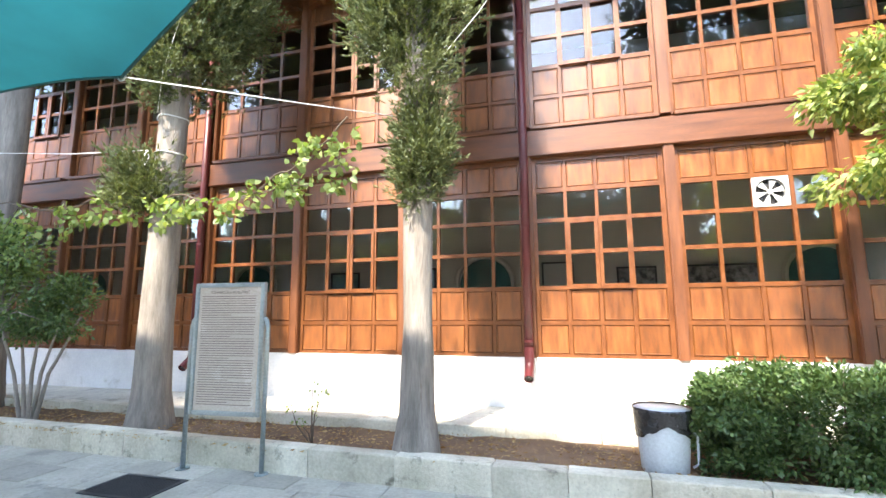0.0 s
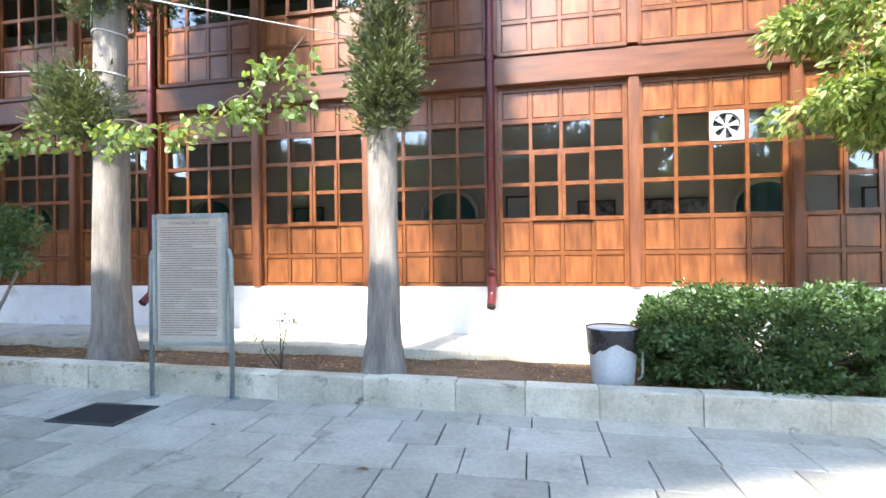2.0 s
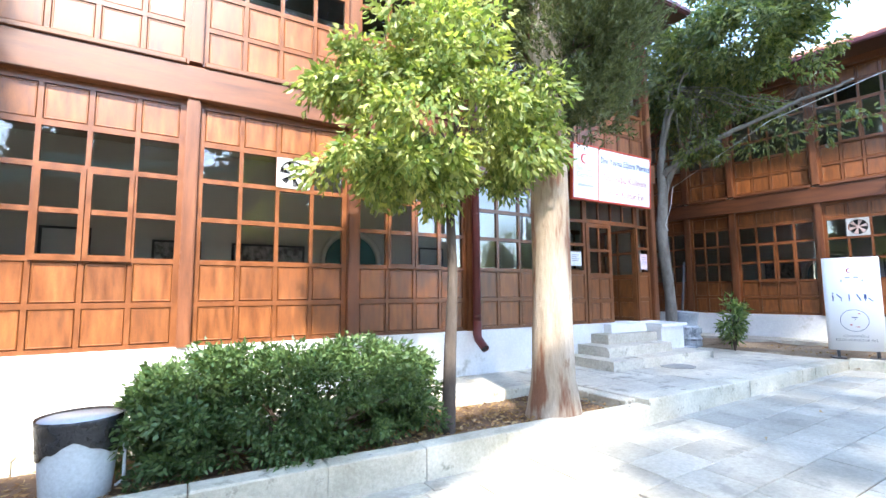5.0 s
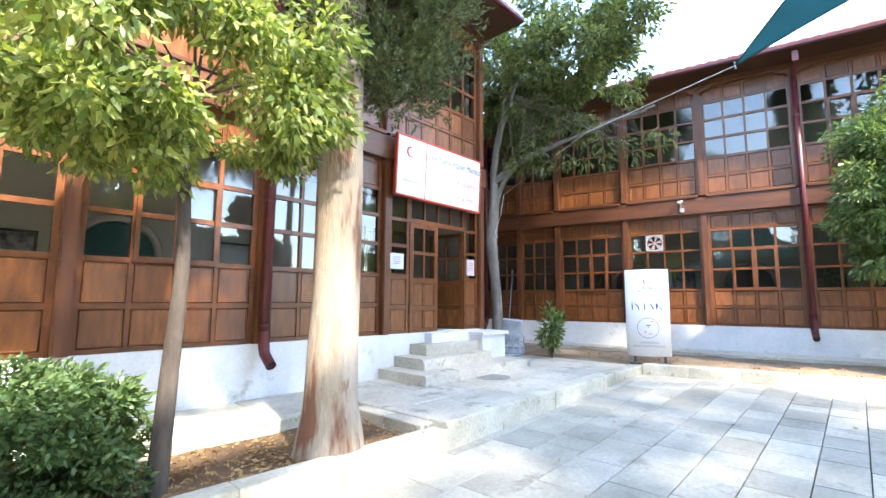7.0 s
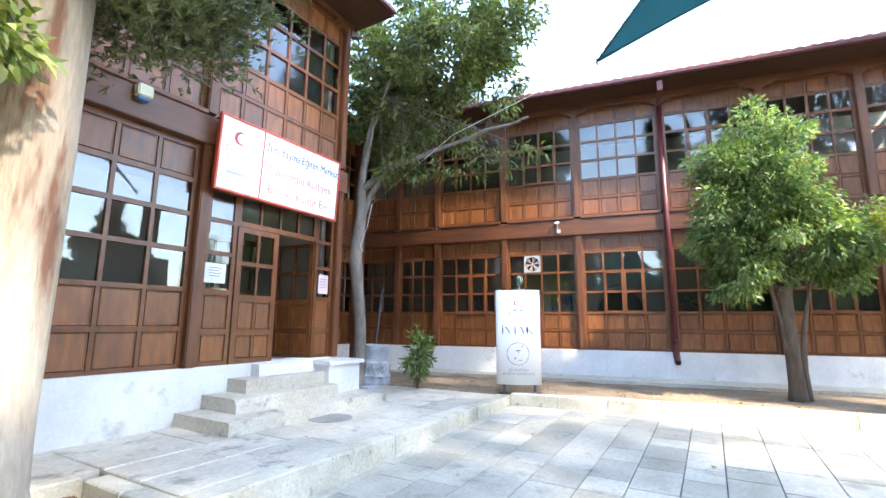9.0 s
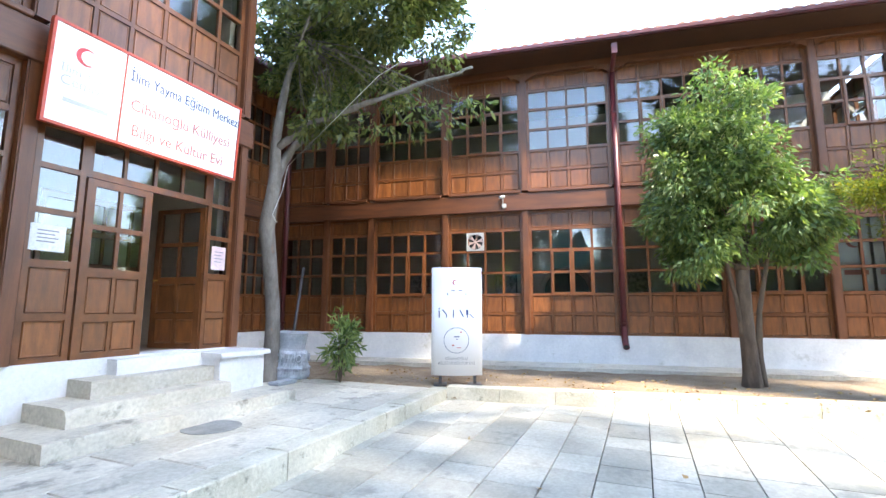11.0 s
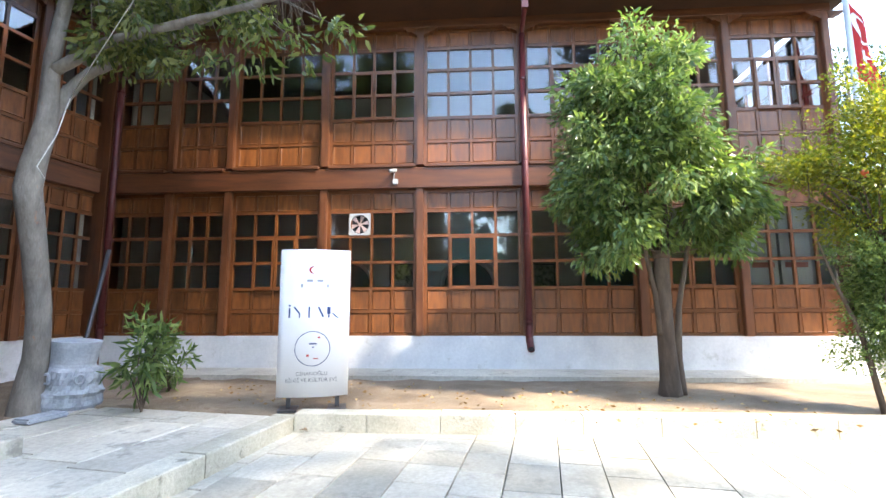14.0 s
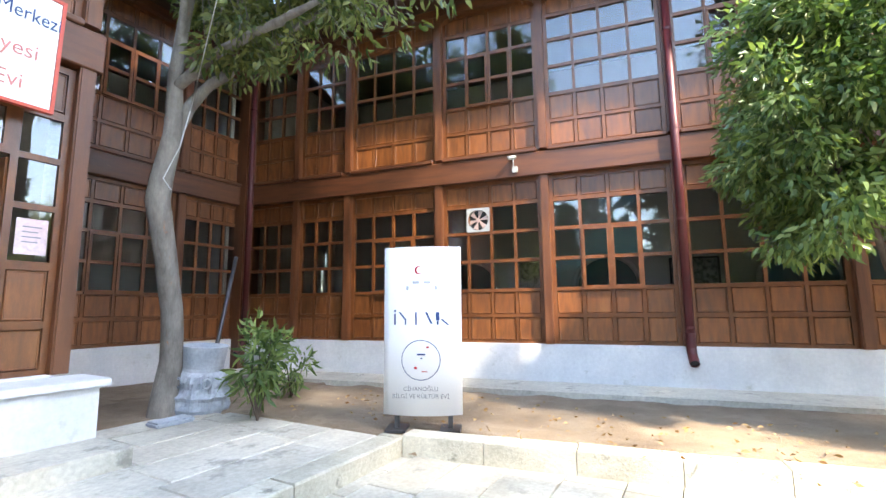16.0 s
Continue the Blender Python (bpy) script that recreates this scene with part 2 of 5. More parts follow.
def bay(m, x0, x1, storey, cols=4, sash=False, fan_at=None):
    """One framed bay of a storey: wooden frame, panels and panes, between two posts."""
    global window_count
    window_count += 1
    z0, z1, rows = storey
    win = empty("window_%d" % window_count, m @ Matrix.Translation((x0, 0, z0)),
                "varnished brown wooden window bay with small panes over raised panels", "window", "window bays", "structure")
    W = x1 - x0
    bm = bmesh.new()
    edge, mul = 0.065, 0.05
    cw = (W - 2 * edge - (cols - 1) * mul) / cols
    xs = [(edge + i * (cw + mul), edge + i * (cw + mul) + cw) for i in range(cols)]
    box(bm, 0, 0, 0, edge, 0.07, z1 - z0)
    box(bm, W - edge, 0, 0, W, 0.07, z1 - z0)
    for (a, b), (c, d) in zip(xs, xs[1:]):
        box(bm, b, 0.004, 0.001, c, 0.066, z1 - z0 - 0.001)
    zs = [z0] + [v for r in rows for v in r[1:]] + [z1]
    for lo, hi in zip(zs[0::2], zs[1::2]):
        box(bm, edge, 0.001, lo - z0, W - edge, 0.068, hi - z0)
    part("window_frame", bm, wood_frame, win)
    for r, (kind, lo, hi) in enumerate(rows):
        for c, (a, b) in enumerate(xs):
            if fan_at == (r, c):
                continue
            at = Matrix.Translation(((a + b) / 2, 0.03 if kind == "g" else 0.018, (lo + hi) / 2 - z0))
            if kind == "g":
                ob = part("pane", pane_mesh(b - a + 0.008, hi - lo + 0.008), None, win, m=at)
                ob.rotation_euler = (radians(random.gauss(0, 0.5)), 0, radians(random.gauss(0, 0.5)))
                ob.visible_shadow = False
            else:
                part("panel", panel_mesh(b - a, hi - lo), None, win, m=at)
    if sash:
        for a, b in xs[1:3]:
            bm = bmesh.new()
            lo, hi = rows[2][1] - z0, rows[3][2] - z0
            for q in ((a - 0.02, lo - 0.025, a + 0.03, hi + 0.02), (b - 0.03, lo - 0.025, b + 0.02, hi + 0.02)):
                box(bm, q[0], -0.025, q[1], q[2], 0.002, q[3])
            box(bm, a + 0.03, -0.025, hi - 0.03, b - 0.03, 0.002, hi + 0.02)
            box(bm, a - 0.03, -0.04, lo - 0.05, b + 0.03, 0.002, lo - 0.025)
            box(bm, a + 0.03, -0.024, lo - 0.025, b - 0.03, 0.002, lo + 0.02)
            part("sash", bm, wood_frame, win)
    return win


post_count = 0


def post(m, x, z0, z1, w=0.15):
    bm = bmesh.new()
    box(bm, -w / 2, -0.1, 0, w / 2, 0.12, z1 - z0)
    bmesh.ops.bevel(bm, geom=[e for e in bm.edges if abs(e.verts[0].co.z - e.verts[1].co.z) > 0.5], offset=0.015, segments=2, affect='EDGES')
    ob = part("timber_post", bm, wood_post, m=m @ Matrix.Translation((x, 0, z0)))
    return tagged(ob, "stained square timber post of the facade", "post", "facade posts", "structure")


def beam(m, x0, x1, z0, z1, proud, name="timber_beam", label="long stained timber beam between the storeys"):
    bm = bmesh.new()
    box(bm, x0, -proud, z0, x1, 0.12, z1)
    bmesh.ops.bevel(bm, geom=bm.edges[:], offset=0.012, segments=1, affect='EDGES')
    return tagged(part(name, bm, wood_beam, m=m), label, "beam", "", "structure")


def bracket(m, x, z):
    """Pair of carved brackets below the top beam, either side of a post."""
    for s in (-1, 1):
        bm = bmesh.new()
        prof = [(0.075, 0), (0.36, 0), (0.36, -0.045), (0.30, -0.05), (0.26, -0.10), (0.20, -0.09), (0.075, -0.17)]
        f = [bm.verts.new((s * a, -0.11, b)) for a, b in prof]
        g = [bm.verts.new((s * a, 0.02, b)) for a, b in prof]
        bm.faces.new(f)
        bm.faces.new(g[::-1])
        for i in range(len(f)):
            bm.faces.new((f[i], f[(i + 1) % len(f)], g[(i + 1) % len(f)], g[i]))
        tagged(part("carved_bracket", bm, wood_post, m=m @ Matrix.Translation((x, 0, z))), "carved wooden bracket under the roof beam", "bracket", "roof brackets", "structure")


def facade(m, posts, low, up, cols, skip_low=(), sashes=(), fans={}):
    for i, (a, b) in enumerate(zip(posts, posts[1:])):
        n = cols(b - a)
        if i not in skip_low:
            bay(m, a + 0.075, b - 0.075, low, n, i in sashes and n == 4, fans.get(i))
        bay(m, a + 0.075, b - 0.075, up, n, (i % 2 == 1) and n == 4)
    for x in posts:
        post(m, x, low[0], low[1])
        post(m, x, up[0], up[1])
        bracket(m, x, up[1])
    beam(m, posts[0] - 0.12, posts[-1] + 0.12, low[1], up[0] - 0.07, 0.13)
    for a, b in zip(posts, posts[1:]):
        beam(m, a + 0.1, b - 0.1, up[0] - 0.07, up[0], 0.16, "window_ledge", "dark moulded wooden ledge under the upper windows")
    beam(m, posts[0] - 0.12, posts[-1] + 0.12, up[1], up[1] + 0.3, 0.12)


POSTS_A = [-17.3, -15.6, -13.82, -12.1, -10.32, -8.48, -6.64, -4.70, -2.68, -0.66, 1.395, 3.50, 5.60, 7.82, 10.53]
POSTS_E = [-2.82, -1.44, -0.15, 1.87, 3.86, 5.96, 8.16, 10.06, 12.0]
POSTS_N = [10.75, 11.6, 13.70, 15.12]
ncol = lambda w: 4 if w > 1.6 else 3
facade(A_M, POSTS_A, A_LOW, A_UP, lambda w: 6 if w > 2.5 else ncol(w), (13,), (1, 3, 7, 9, 11), {10: (4, 2)})
facade(E_M, POSTS_E, E_LOW, E_UP, ncol, (), (1, 2, 4, 6), {3: (4, 1)})
facade(N_M, POSTS_N, E_LOW, E_UP, lambda w: 4 if w > 1.2 else 2, (), (1,))

# corner post where the two wings meet
bm = bmesh.new()
box(bm, 14.98, 10.45, 0.3, 15.45, 10.95, 7.7)
structure("corner_post", bm, wood_post, "dark timber post in the inner corner", "post")

# white plinths
for m, a, b, top in ((A_M, -17.5, 10.62, 1.07), (E_M, -2.95, 12.1, 1.05), (N_M, 10.8, 15.15, 1.05)):
    bm = bmesh.new()
    box(bm, a, -0.06, -0.1, b, 0.3, top)
    structure("plinth", bm, plaster_base, "whitewashed stone plinth under the timber facade", "wall", m)
bm = bmesh.new()
box(bm, 10.45, 7.33, 0.0, 10.62, 10.7, 7.75)
structure("wall_return", bm, wood_beam, "boarded side wall of the projecting wing", "wall")

# rooms behind the glass
def rooms(m, a, b, low, up, depth, glazed_end=False):
    for z0, z1, lev in ((low[0] - 0.06, low[1] + 0.25, 0), (up[0] - 0.25, up[1] + 0.15, 1)):
        bm = bmesh.new()
        box(bm, a, 0.2, z0, b, depth, z0 + 0.05)
        structure("floor_inside", bm, interior_floor, "dark wooden floor of the room inside", "floor", m)
        bm = bmesh.new()
        box(bm, a, depth, z0, b, depth + 0.15, z1 + 0.1)
        structure("wall_inside", bm, interior_paint, "cream plastered back wall of the room inside", "wall", m)
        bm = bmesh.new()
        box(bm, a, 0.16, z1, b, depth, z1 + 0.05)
        structure("ceiling", bm, shaded_board, "boarded ceiling inside, dark wood with shade in its colour", "ceiling", m)
        for x in (a, b - 0.1):
            if lev and x > a and glazed_end:
                continue
            bm = bmesh.new()
            box(bm, x, 0.2, z0, x + 0.1, depth, z1)
            structure("wall_end", bm, interior_paint, "cream plastered end wall of the room inside", "wall", m)


rooms(A_M, -17.3, 10.45, A_LOW, A_UP, 3.2)
rooms(E_M, -2.7, 12.0, E_LOW, E_UP, 3.2, True)
for a, b in ((0.14, 1.62), (1.70, 3.18)):
    bay(E_M @ Matrix.Translation((12.06, 0, 0)) @ pose(0, 0, 0, 0, 0, 90), a, b, E_UP, 3)
rooms(N_M, 10.8, 15.0, E_LOW, E_UP, 3.5)

# ---- roofs ----
def roof(m, a, b, z, over, rise, depth, tiles=True):
    """Eave with boarded soffit, red gutter and a tiled slope."""
    bm = bmesh.new()
    v = [bm.verts.new(p) for p in ((a, -over, z), (b, -over, z), (b, depth, z + rise), (a, depth, z + rise), (a, -over, z + 0.06), (b, -over, z + 0.06), (b, depth, z + rise + 0.06), (a, depth, z + rise + 0.06))]
    for f in ((0, 3, 2, 1), (4, 5, 6, 7), (0, 1, 5, 4), (1, 2, 6, 5), (2, 3, 7, 6), (3, 0, 4, 7)):
        bm.faces.new([v[i] for i in f])
    r = structure("roof", bm, shaded_board, "pitched roof with boarded eaves, shade put into their colour", "roof", m)
    bm = bmesh.new()
    box(bm, a, -over - 0.1, z - 0.02, b, -over, z + 0.1)
    bmesh.ops.bevel(bm, geom=bm.edges[:], offset=0.025, segments=2, affect='EDGES')
    tagged(part("gutter", bm, pipe_paint, m=m), "dark red metal gutter along the eave", "gutter", "", "structure")
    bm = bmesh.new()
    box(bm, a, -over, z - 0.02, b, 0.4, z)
    structure("soffit", bm, shaded_board, "boarded underside of the eave, its shade put into the colour", "eave", m)
    bm = bmesh.new()
    n = int((b - a) / 0.24)
    for k in range(n):
        x = a + 0.12 + k * 0.24
        jz = random.uniform(-0.008, 0.008)
        prev = None
        for (y, zz) in ((-over - 0.06, z + 0.06), (depth, z + rise + 0.06)):
            ring = [bm.verts.new((x + 0.105 * math.cos(t), y, zz + jz + 0.09 * math.sin(t))) for t in (math.pi * i / 6 for i in range(7))]
            if prev:
                for i in range(6):
                    bm.faces.new((prev[i], prev[i + 1], ring[i + 1], ring[i]))
            else:
                bm.faces.new(ring)
            prev = ring
    t = part("roof_tiles", bm, roof_tile, r)
    tagged(t, "rows of rounded terracotta tiles", "", "", "stuff")
    return r


roof(A_M, -18.3, 10.8, 7.76, 1.0, 2.4, 4.5)
roof(E_M, -3.8, 12.35, 7.66, 0.85, 2.4, 4.5)
roof(N_M, 10.8, 16.5, 7.66, 0.85, 1.6, 3.2)

# ---- ground ----
def ramp_z(x):
    return 0.0 if x < 4 else min(0.18, 0.18 * (x - 4) / 8.0)


bm = bmesh.new()
xs = [-400, -60, -20, 4, 12.0, 40, 400]
rowsv = [[bm.verts.new((x, y, -0.035 + ramp_z(x))) for x in xs] for y in (-400, -40, 4.6, 40, 400)]
for r0, r1 in zip(rowsv, rowsv[1:]):
    for i in range(len(xs) - 1):
        bm.faces.new((r0[i], r0[i + 1], r1[i + 1], r1[i]))
structure("ground", bm, mortar, "mortared ground under the paving, reaching to the horizon", "ground")


def soil_sheet(m, x0, x1, y0, y1, z, nx, ny, mat, label, rise=0.0):
    bm = bmesh.new()
    grid = [[bm.verts.new((x0 + (x1 - x0) * i / nx, y0 + (y1 - y0) * j / ny, z + 0.035 * noise.noise((i * 0.33, j * 0.5, 1)) + 0.012 * noise.noise((i * 1.1, j * 1.3, 4)) + rise * j / ny - (0.14 if i in (0, nx) or j in (0, ny) else 0))) for i in range(nx + 1)] for j in range(ny + 1)]
    for j in range(ny):
        for i in range(nx):
            bm.faces.new((grid[j][i], grid[j][i + 1], grid[j + 1][i + 1], grid[j + 1][i]))
    me = mesh_of("planting_bed", bm, mat, True)
    return tagged(part("planting_bed", me, None, m=m), label, "soil", "", "structure")


I4 = Matrix.Identity(4)
soil_sheet(Matrix.Translation((6.42, 4.46, 0)) @ pose(0, 0, 0, 0, 0, -1.5), -24.2, -0.15, 0.08, 1.5, 0.22, 150, 10, soil, "strip of dry brown soil in the planter", 0.02)
bm = bmesh.new()
box(bm, -18, 6.02, -0.05, 6.42, 7.135, 0.30)
structure("walkway", bm, terrace_stone, "pale stone walkway at the foot of the facade", "pavement")
bm = bmesh.new()
v = box(bm, 6.42, 4.76, -0.05, 12.42, 7.135, 0.31)
box(bm, 10.63, 7.135, -0.05, 12.3, 7.6, 0.36)
structure("terrace", bm, terrace_stone, "raised worn stone terrace before the entrance", "pavement")
soil_sheet(E_M, -4.2, 13.5, -3.4, -0.9, 0.36, 110, 20, soil_pale, "bed of dry sandy soil before the side wing")
soil_sheet(I4, 12.44, 13.6, 4.3, 7.8, 0.350, 20, 40, soil_pale, "sandy soil beside the terrace end")
soil_sheet(I4, 10.65, 15.3, 7.48, 10.7, 0.37, 30, 20, soil_pale, "bare sandy soil in the courtyard corner")
bm = bmesh.new()
box(bm, -2.9, -1.0, 0, 13.5, -0.06, 0.43)
structure("walkway", bm, terrace_stone, "pale stone walkway at the foot of the side wing", "pavement", E_M)

# ---- entrance ----
ent = empty("entrance_steps", Matrix.Translation((0, 0, 0)), "worn pale stone steps up to the entrance platform", "steps", "", "structure")
for x0, x1, y0, z0, z1 in ((7.70, 10.68, 6.03, 0.35, 0.52), (8.05, 9.90, 6.40, 0.52, 0.70), (8.42, 9.90, 6.72, 0.70, 0.88)):
    part("step", worn_block(x0, y0, z0, x1, 7.137, z1), terrace_stone, ent)
part("platform", worn_block(8.80, 6.95, 0.88, 9.90, 7.138, 1.055), plaster_base, ent)
part("platform_end", worn_block(9.90, 6.62, 0.5, 10.66, 7.139, 0.98), plaster_base, ent)
part("coping", worn_block(9.87, 6.57, 0.98, 10.73, 7.14, 1.045), plaster_base, ent)


def glazed(parent, x0, x1, z0, z1, rows, cols, y, mat=wood_frame, edge=0.06, mul=0.04, depth=0.05):
    """Frame with panes and panels as children; rows as (kind, bottom, top)."""
    bm = bmesh.new()
    W = x1 - x0
    cw = (W - 2 * edge - (cols - 1) * mul) / cols
    xs = [(x0 + edge + i * (cw + mul), x0 + edge + i * (cw + mul) + cw) for i in range(cols)]
    box(bm, x0, y, z0, x0 + edge, y + depth, z1)
    box(bm, x1 - edge, y, z0, x1, y + depth, z1)
    for (a, b), (c, d) in zip(xs, xs[1:]):
        box(bm, b, y + 0.003, z0, c, y + depth - 0.003, z1)
    zs = [z0] + [v for r in rows for v in r[1:]] + [z1]
    for lo, hi in zip(zs[0::2], zs[1::2]):
        box(bm, x0 + edge, y + 0.001, lo, x1 - edge, y + depth - 0.001, hi)
    f = part("frame", bm, mat, parent)
    for kind, lo, hi in rows:
        for a, b in xs:
            at = Matrix.Translation(((a + b) / 2, y + (0.025 if kind == "g" else 0.014), (lo + hi) / 2))
            if kind == "g":
                ob = part("pane", pane_mesh(b - a + 0.008, hi - lo + 0.008), None, parent, m=at)
                ob.visible_shadow = False
            else:
                part("panel", panel_mesh(b - a, hi - lo), None, parent, m=at)
    return f


door_rows = [("p", 1.14, 1.48), ("p", 1.56, 1.98), ("g", 2.08, 2.52), ("g", 2.58, 3.02)]
d1 = empty("door_1", A_M, "closed leaf of the brown wooden entrance door", "door", "", "structure")
glazed(d1, 8.44, 9.19, 1.06, 3.10, door_rows, 2, -0.02, edge=0.09)
d2 = empty("door_2", A_M @ Matrix.Translation((10.0, 0.02, 0)) @ pose(0, 0, 0, 0, 0, -82), "open leaf of the brown wooden entrance door", "door", "", "structure")
glazed(d2, -0.86, 0.0, 1.07, 3.08, door_rows, 2, 0.0, edge=0.09)
bm = bmesh.new()
tube(bm, [(-0.80, -0.02, 2.03), (-0.80, -0.07, 2.03), (-0.70, -0.075, 2.03)], 0.011, 8)
brass = surface("brass", [(0.3, (0.4, 0.26, 0.08)), (0.7, (0.55, 0.38, 0.13))], 4, 0.3, metal=1.0, bump=0)
part("door_handle", bm, brass, d2, "brass lever handle", True)
side = empty("entrance_surround", A_M, "brown wooden surround of the entrance with sidelights and transom", "door frame", "", "structure")
glazed(side, 7.93, 8.42, 1.06, 4.12, [("p", 1.12, 1.50), ("p", 1.57, 2.05), ("g", 2.13, 2.62), ("g", 2.68, 3.10), ("g", 3.16, 3.55), ("p", 3.63, 4.05)], 1, -0.01)
glazed(side, 10.02, 10.455, 1.06, 4.12, [("p", 1.12, 1.50), ("p", 1.57, 2.05), ("g", 2.13, 2.62), ("g", 2.68, 3.10), ("g", 3.16, 3.55), ("p", 3.63, 4.05)], 1, -0.01)
glazed(side, 8.42, 10.02, 3.11, 4.12, [("g", 3.19, 3.55), ("p", 3.63, 4.05)], 4, -0.01)
paper = surface("white_paper", [(0.3, (0.74, 0.74, 0.72)), (0.7, (0.8, 0.8, 0.78))], 3, 0.7, bump=0)
pale_pink = surface("pale_pink_paper", [(0.3, (0.72, 0.52, 0.52)), (0.7, (0.78, 0.62, 0.62))], 3, 0.7, bump=0)
grey_ink = surface("grey_ink", [(0.3, (0.22, 0.22, 0.25)), (0.7, (0.3, 0.3, 0.32))], 3, 0.7, bump=0)
for x, z, w, h, mat, lab in ((8.12, 2.36, 0.32, 0.28, paper, "white paper notice taped inside a sidelight"), (10.235, 2.36, 0.24, 0.34, pale_pink, "pink and white paper notice taped to a sidelight")):
    n = empty("paper_notice", A_M @ Matrix.Translation((x, -0.016, z)), lab, "notice")
    part("sheet", block(-w / 2, 0, -h / 2, w / 2, 0.003, h / 2), mat, n)
    for k in range(4):
        part("line_of_print", block(-w * 0.3, -0.002, h * (0.25 - 0.14 * k), w * (0.3 - 0.1 * (k % 2)), 0.001, h * (0.25 - 0.14 * k) + 0.012), grey_ink, n)
# entrance hall: a wooden inner screen with a panelled door
hall = empty("hall_screen", A_M, "dark wooden panelled screen inside the entrance hall", "screen", "", "structure")
glazed(hall, 8.9, 10.6, 1.07, 3.3, [("p", 1.2, 1.7), ("p", 1.8, 2.2), ("g", 2.3, 2.7), ("g", 2.78, 3.2)], 4, 1.9, wood_post)


def text_mesh(body, size, mat, m, parent, name="lettering", align='LEFT', extrude=0.001):
    cu = bpy.data.curves.new(name, 'FONT')
    cu.body, cu.size, cu.extrude, cu.align_x, cu.resolution_u = body, size, extrude, align, 3
    tmp = bpy.data.objects.new(name, cu)
    scene.collection.objects.link(tmp)
    bpy.context.view_layer.update()
    me = bpy.data.meshes.new_from_object(tmp.evaluated_get(bpy.context.evaluated_depsgraph_get()))
    bpy.data.objects.remove(tmp)
    me.materials.clear()
    me.materials.append(mat)
    ob = part(name, me, None, parent, m=m)
    return ob


UP = pose(0, 0, 0, 90, 0, 0)
sign_white = surface("white_sign_sheet", [(0.3, (0.82, 0.82, 0.82)), (0.7, (0.86, 0.86, 0.86))], 1.0, 0.4, bump=0, depth=0.06)
sign_red = surface("orange_red_sign_edge", [(0.3, (0.55, 0.06, 0.03)), (0.7, (0.62, 0.08, 0.04))], 2, 0.45, bump=0)
ink_blue = surface("dark_blue_letter_film", [(0.3, (0.015, 0.05, 0.16)), (0.7, (0.02, 0.06, 0.2))], 2, 0.4, bump=0)
ink_red = surface("red_letter_film", [(0.3, (0.5, 0.03, 0.04)), (0.7, (0.6, 0.05, 0.06))], 2, 0.4, bump=0)
# red lettering paled in its colour to stand in for overexposure
ink_rose = surface("overexposed_red_letter_film", [(0.3, (0.55, 0.17, 0.15)), (0.7, (0.62, 0.23, 0.2))], 2, 0.4, bump=0)
ink_pale = surface("pale_grey_letter_film", [(0.3, (0.45, 0.47, 0.52)), (0.7, (0.55, 0.57, 0.6))], 2, 0.4, bump=0)


def crescent(r, parent, mat, m):
    bm = bmesh.new()
    outer = [(r * math.cos(a), r * math.sin(a)) for a in (radians(35 + 290 * i / 24) for i in range(25))]
    inner = [(0.27 * r + 0.78 * r * math.cos(a), 0.78 * r * math.sin(a)) for a in (radians(48 + 264 * i / 24) for i in range(25))]
    vo, vi = [bm.verts.new((x, 0, z)) for x, z in outer], [bm.verts.new((x, 0, z)) for x, z in inner]
    for i in range(24):
        bm.faces.new((vo[i], vo[i + 1], vi[i + 1], vi[i]))
    return part("crescent", bm, mat, parent, m=m)


sg = empty("entrance_sign", Matrix.Translation((7.84, 6.93, 3.53)) @ pose(0, 0, 0, 3, 0, 0), "white entrance sign with an orange edge above the door", "sign")
SW, SH = 2.34, 1.05
part("panel", block(0, 0, 0, SW, 0.05, SH, 0.004), sign_white, sg)
bm = bmesh.new()
for q in ((-0.03, -0.03, SW + 0.03, 0.0), (-0.03, SH, SW + 0.03, SH + 0.03), (-0.03, 0, 0, SH), (SW, 0, SW + 0.03, SH), (0.70, 0.0, 0.712, SH)):
    box(bm, q[0], -0.012, q[1], q[2], 0.055, q[3])
part("edging", bm, sign_red, sg)
for x in (0.2, SW - 0.2):
    part("bracket", block(x, 0.05, 0.8, x + 0.05, 0.30, 0.85), pipe_paint, sg)
text_mesh("İlim Yayma Eğitim Merkezi", 0.185, ink_blue, Matrix.Translation((0.76, -0.006, 0.765)) @ UP, sg).scale = (0.78, 1, 1)
text_mesh("Cihanoğlu Külliyesi", 0.20, ink_rose, Matrix.Translation((0.80, -0.006, 0.42)) @ UP, sg).scale = (0.9, 1, 1)
text_mesh("Bilgi ve Kültür Evi", 0.20, ink_rose, Matrix.Translation((0.84, -0.006, 0.12)) @ UP, sg).scale = (0.9, 1, 1)
crescent(0.10, sg, ink_red, Matrix.Translation((0.30, -0.004, 0.79)))
for words, size, z in (("İlim Yayma", 0.125, 0.55), ("Cemiyeti", 0.15, 0.42)):
    text_mesh(words, size, ink_pale, Matrix.Translation((0.36, -0.006, z)) @ UP, sg, align='CENTER')
part("line_of_print", block(0.14, -0.004, 0.24, 0.58, 0.001, 0.285), ink_pale, sg)

# ---- white display board ----
bd = empty("display_board", Matrix.Translation((12.76, 4.42, 0.0)) @ pose(0, 0, 0, 0, 0, -66), "tall white bowed display board standing in the bed", "display board")
BW, BZ0, BZ1 = 0.86, 0.53, 2.34
def bow(x):
    return -0.09 * (1 - (2 * x / BW) ** 2)


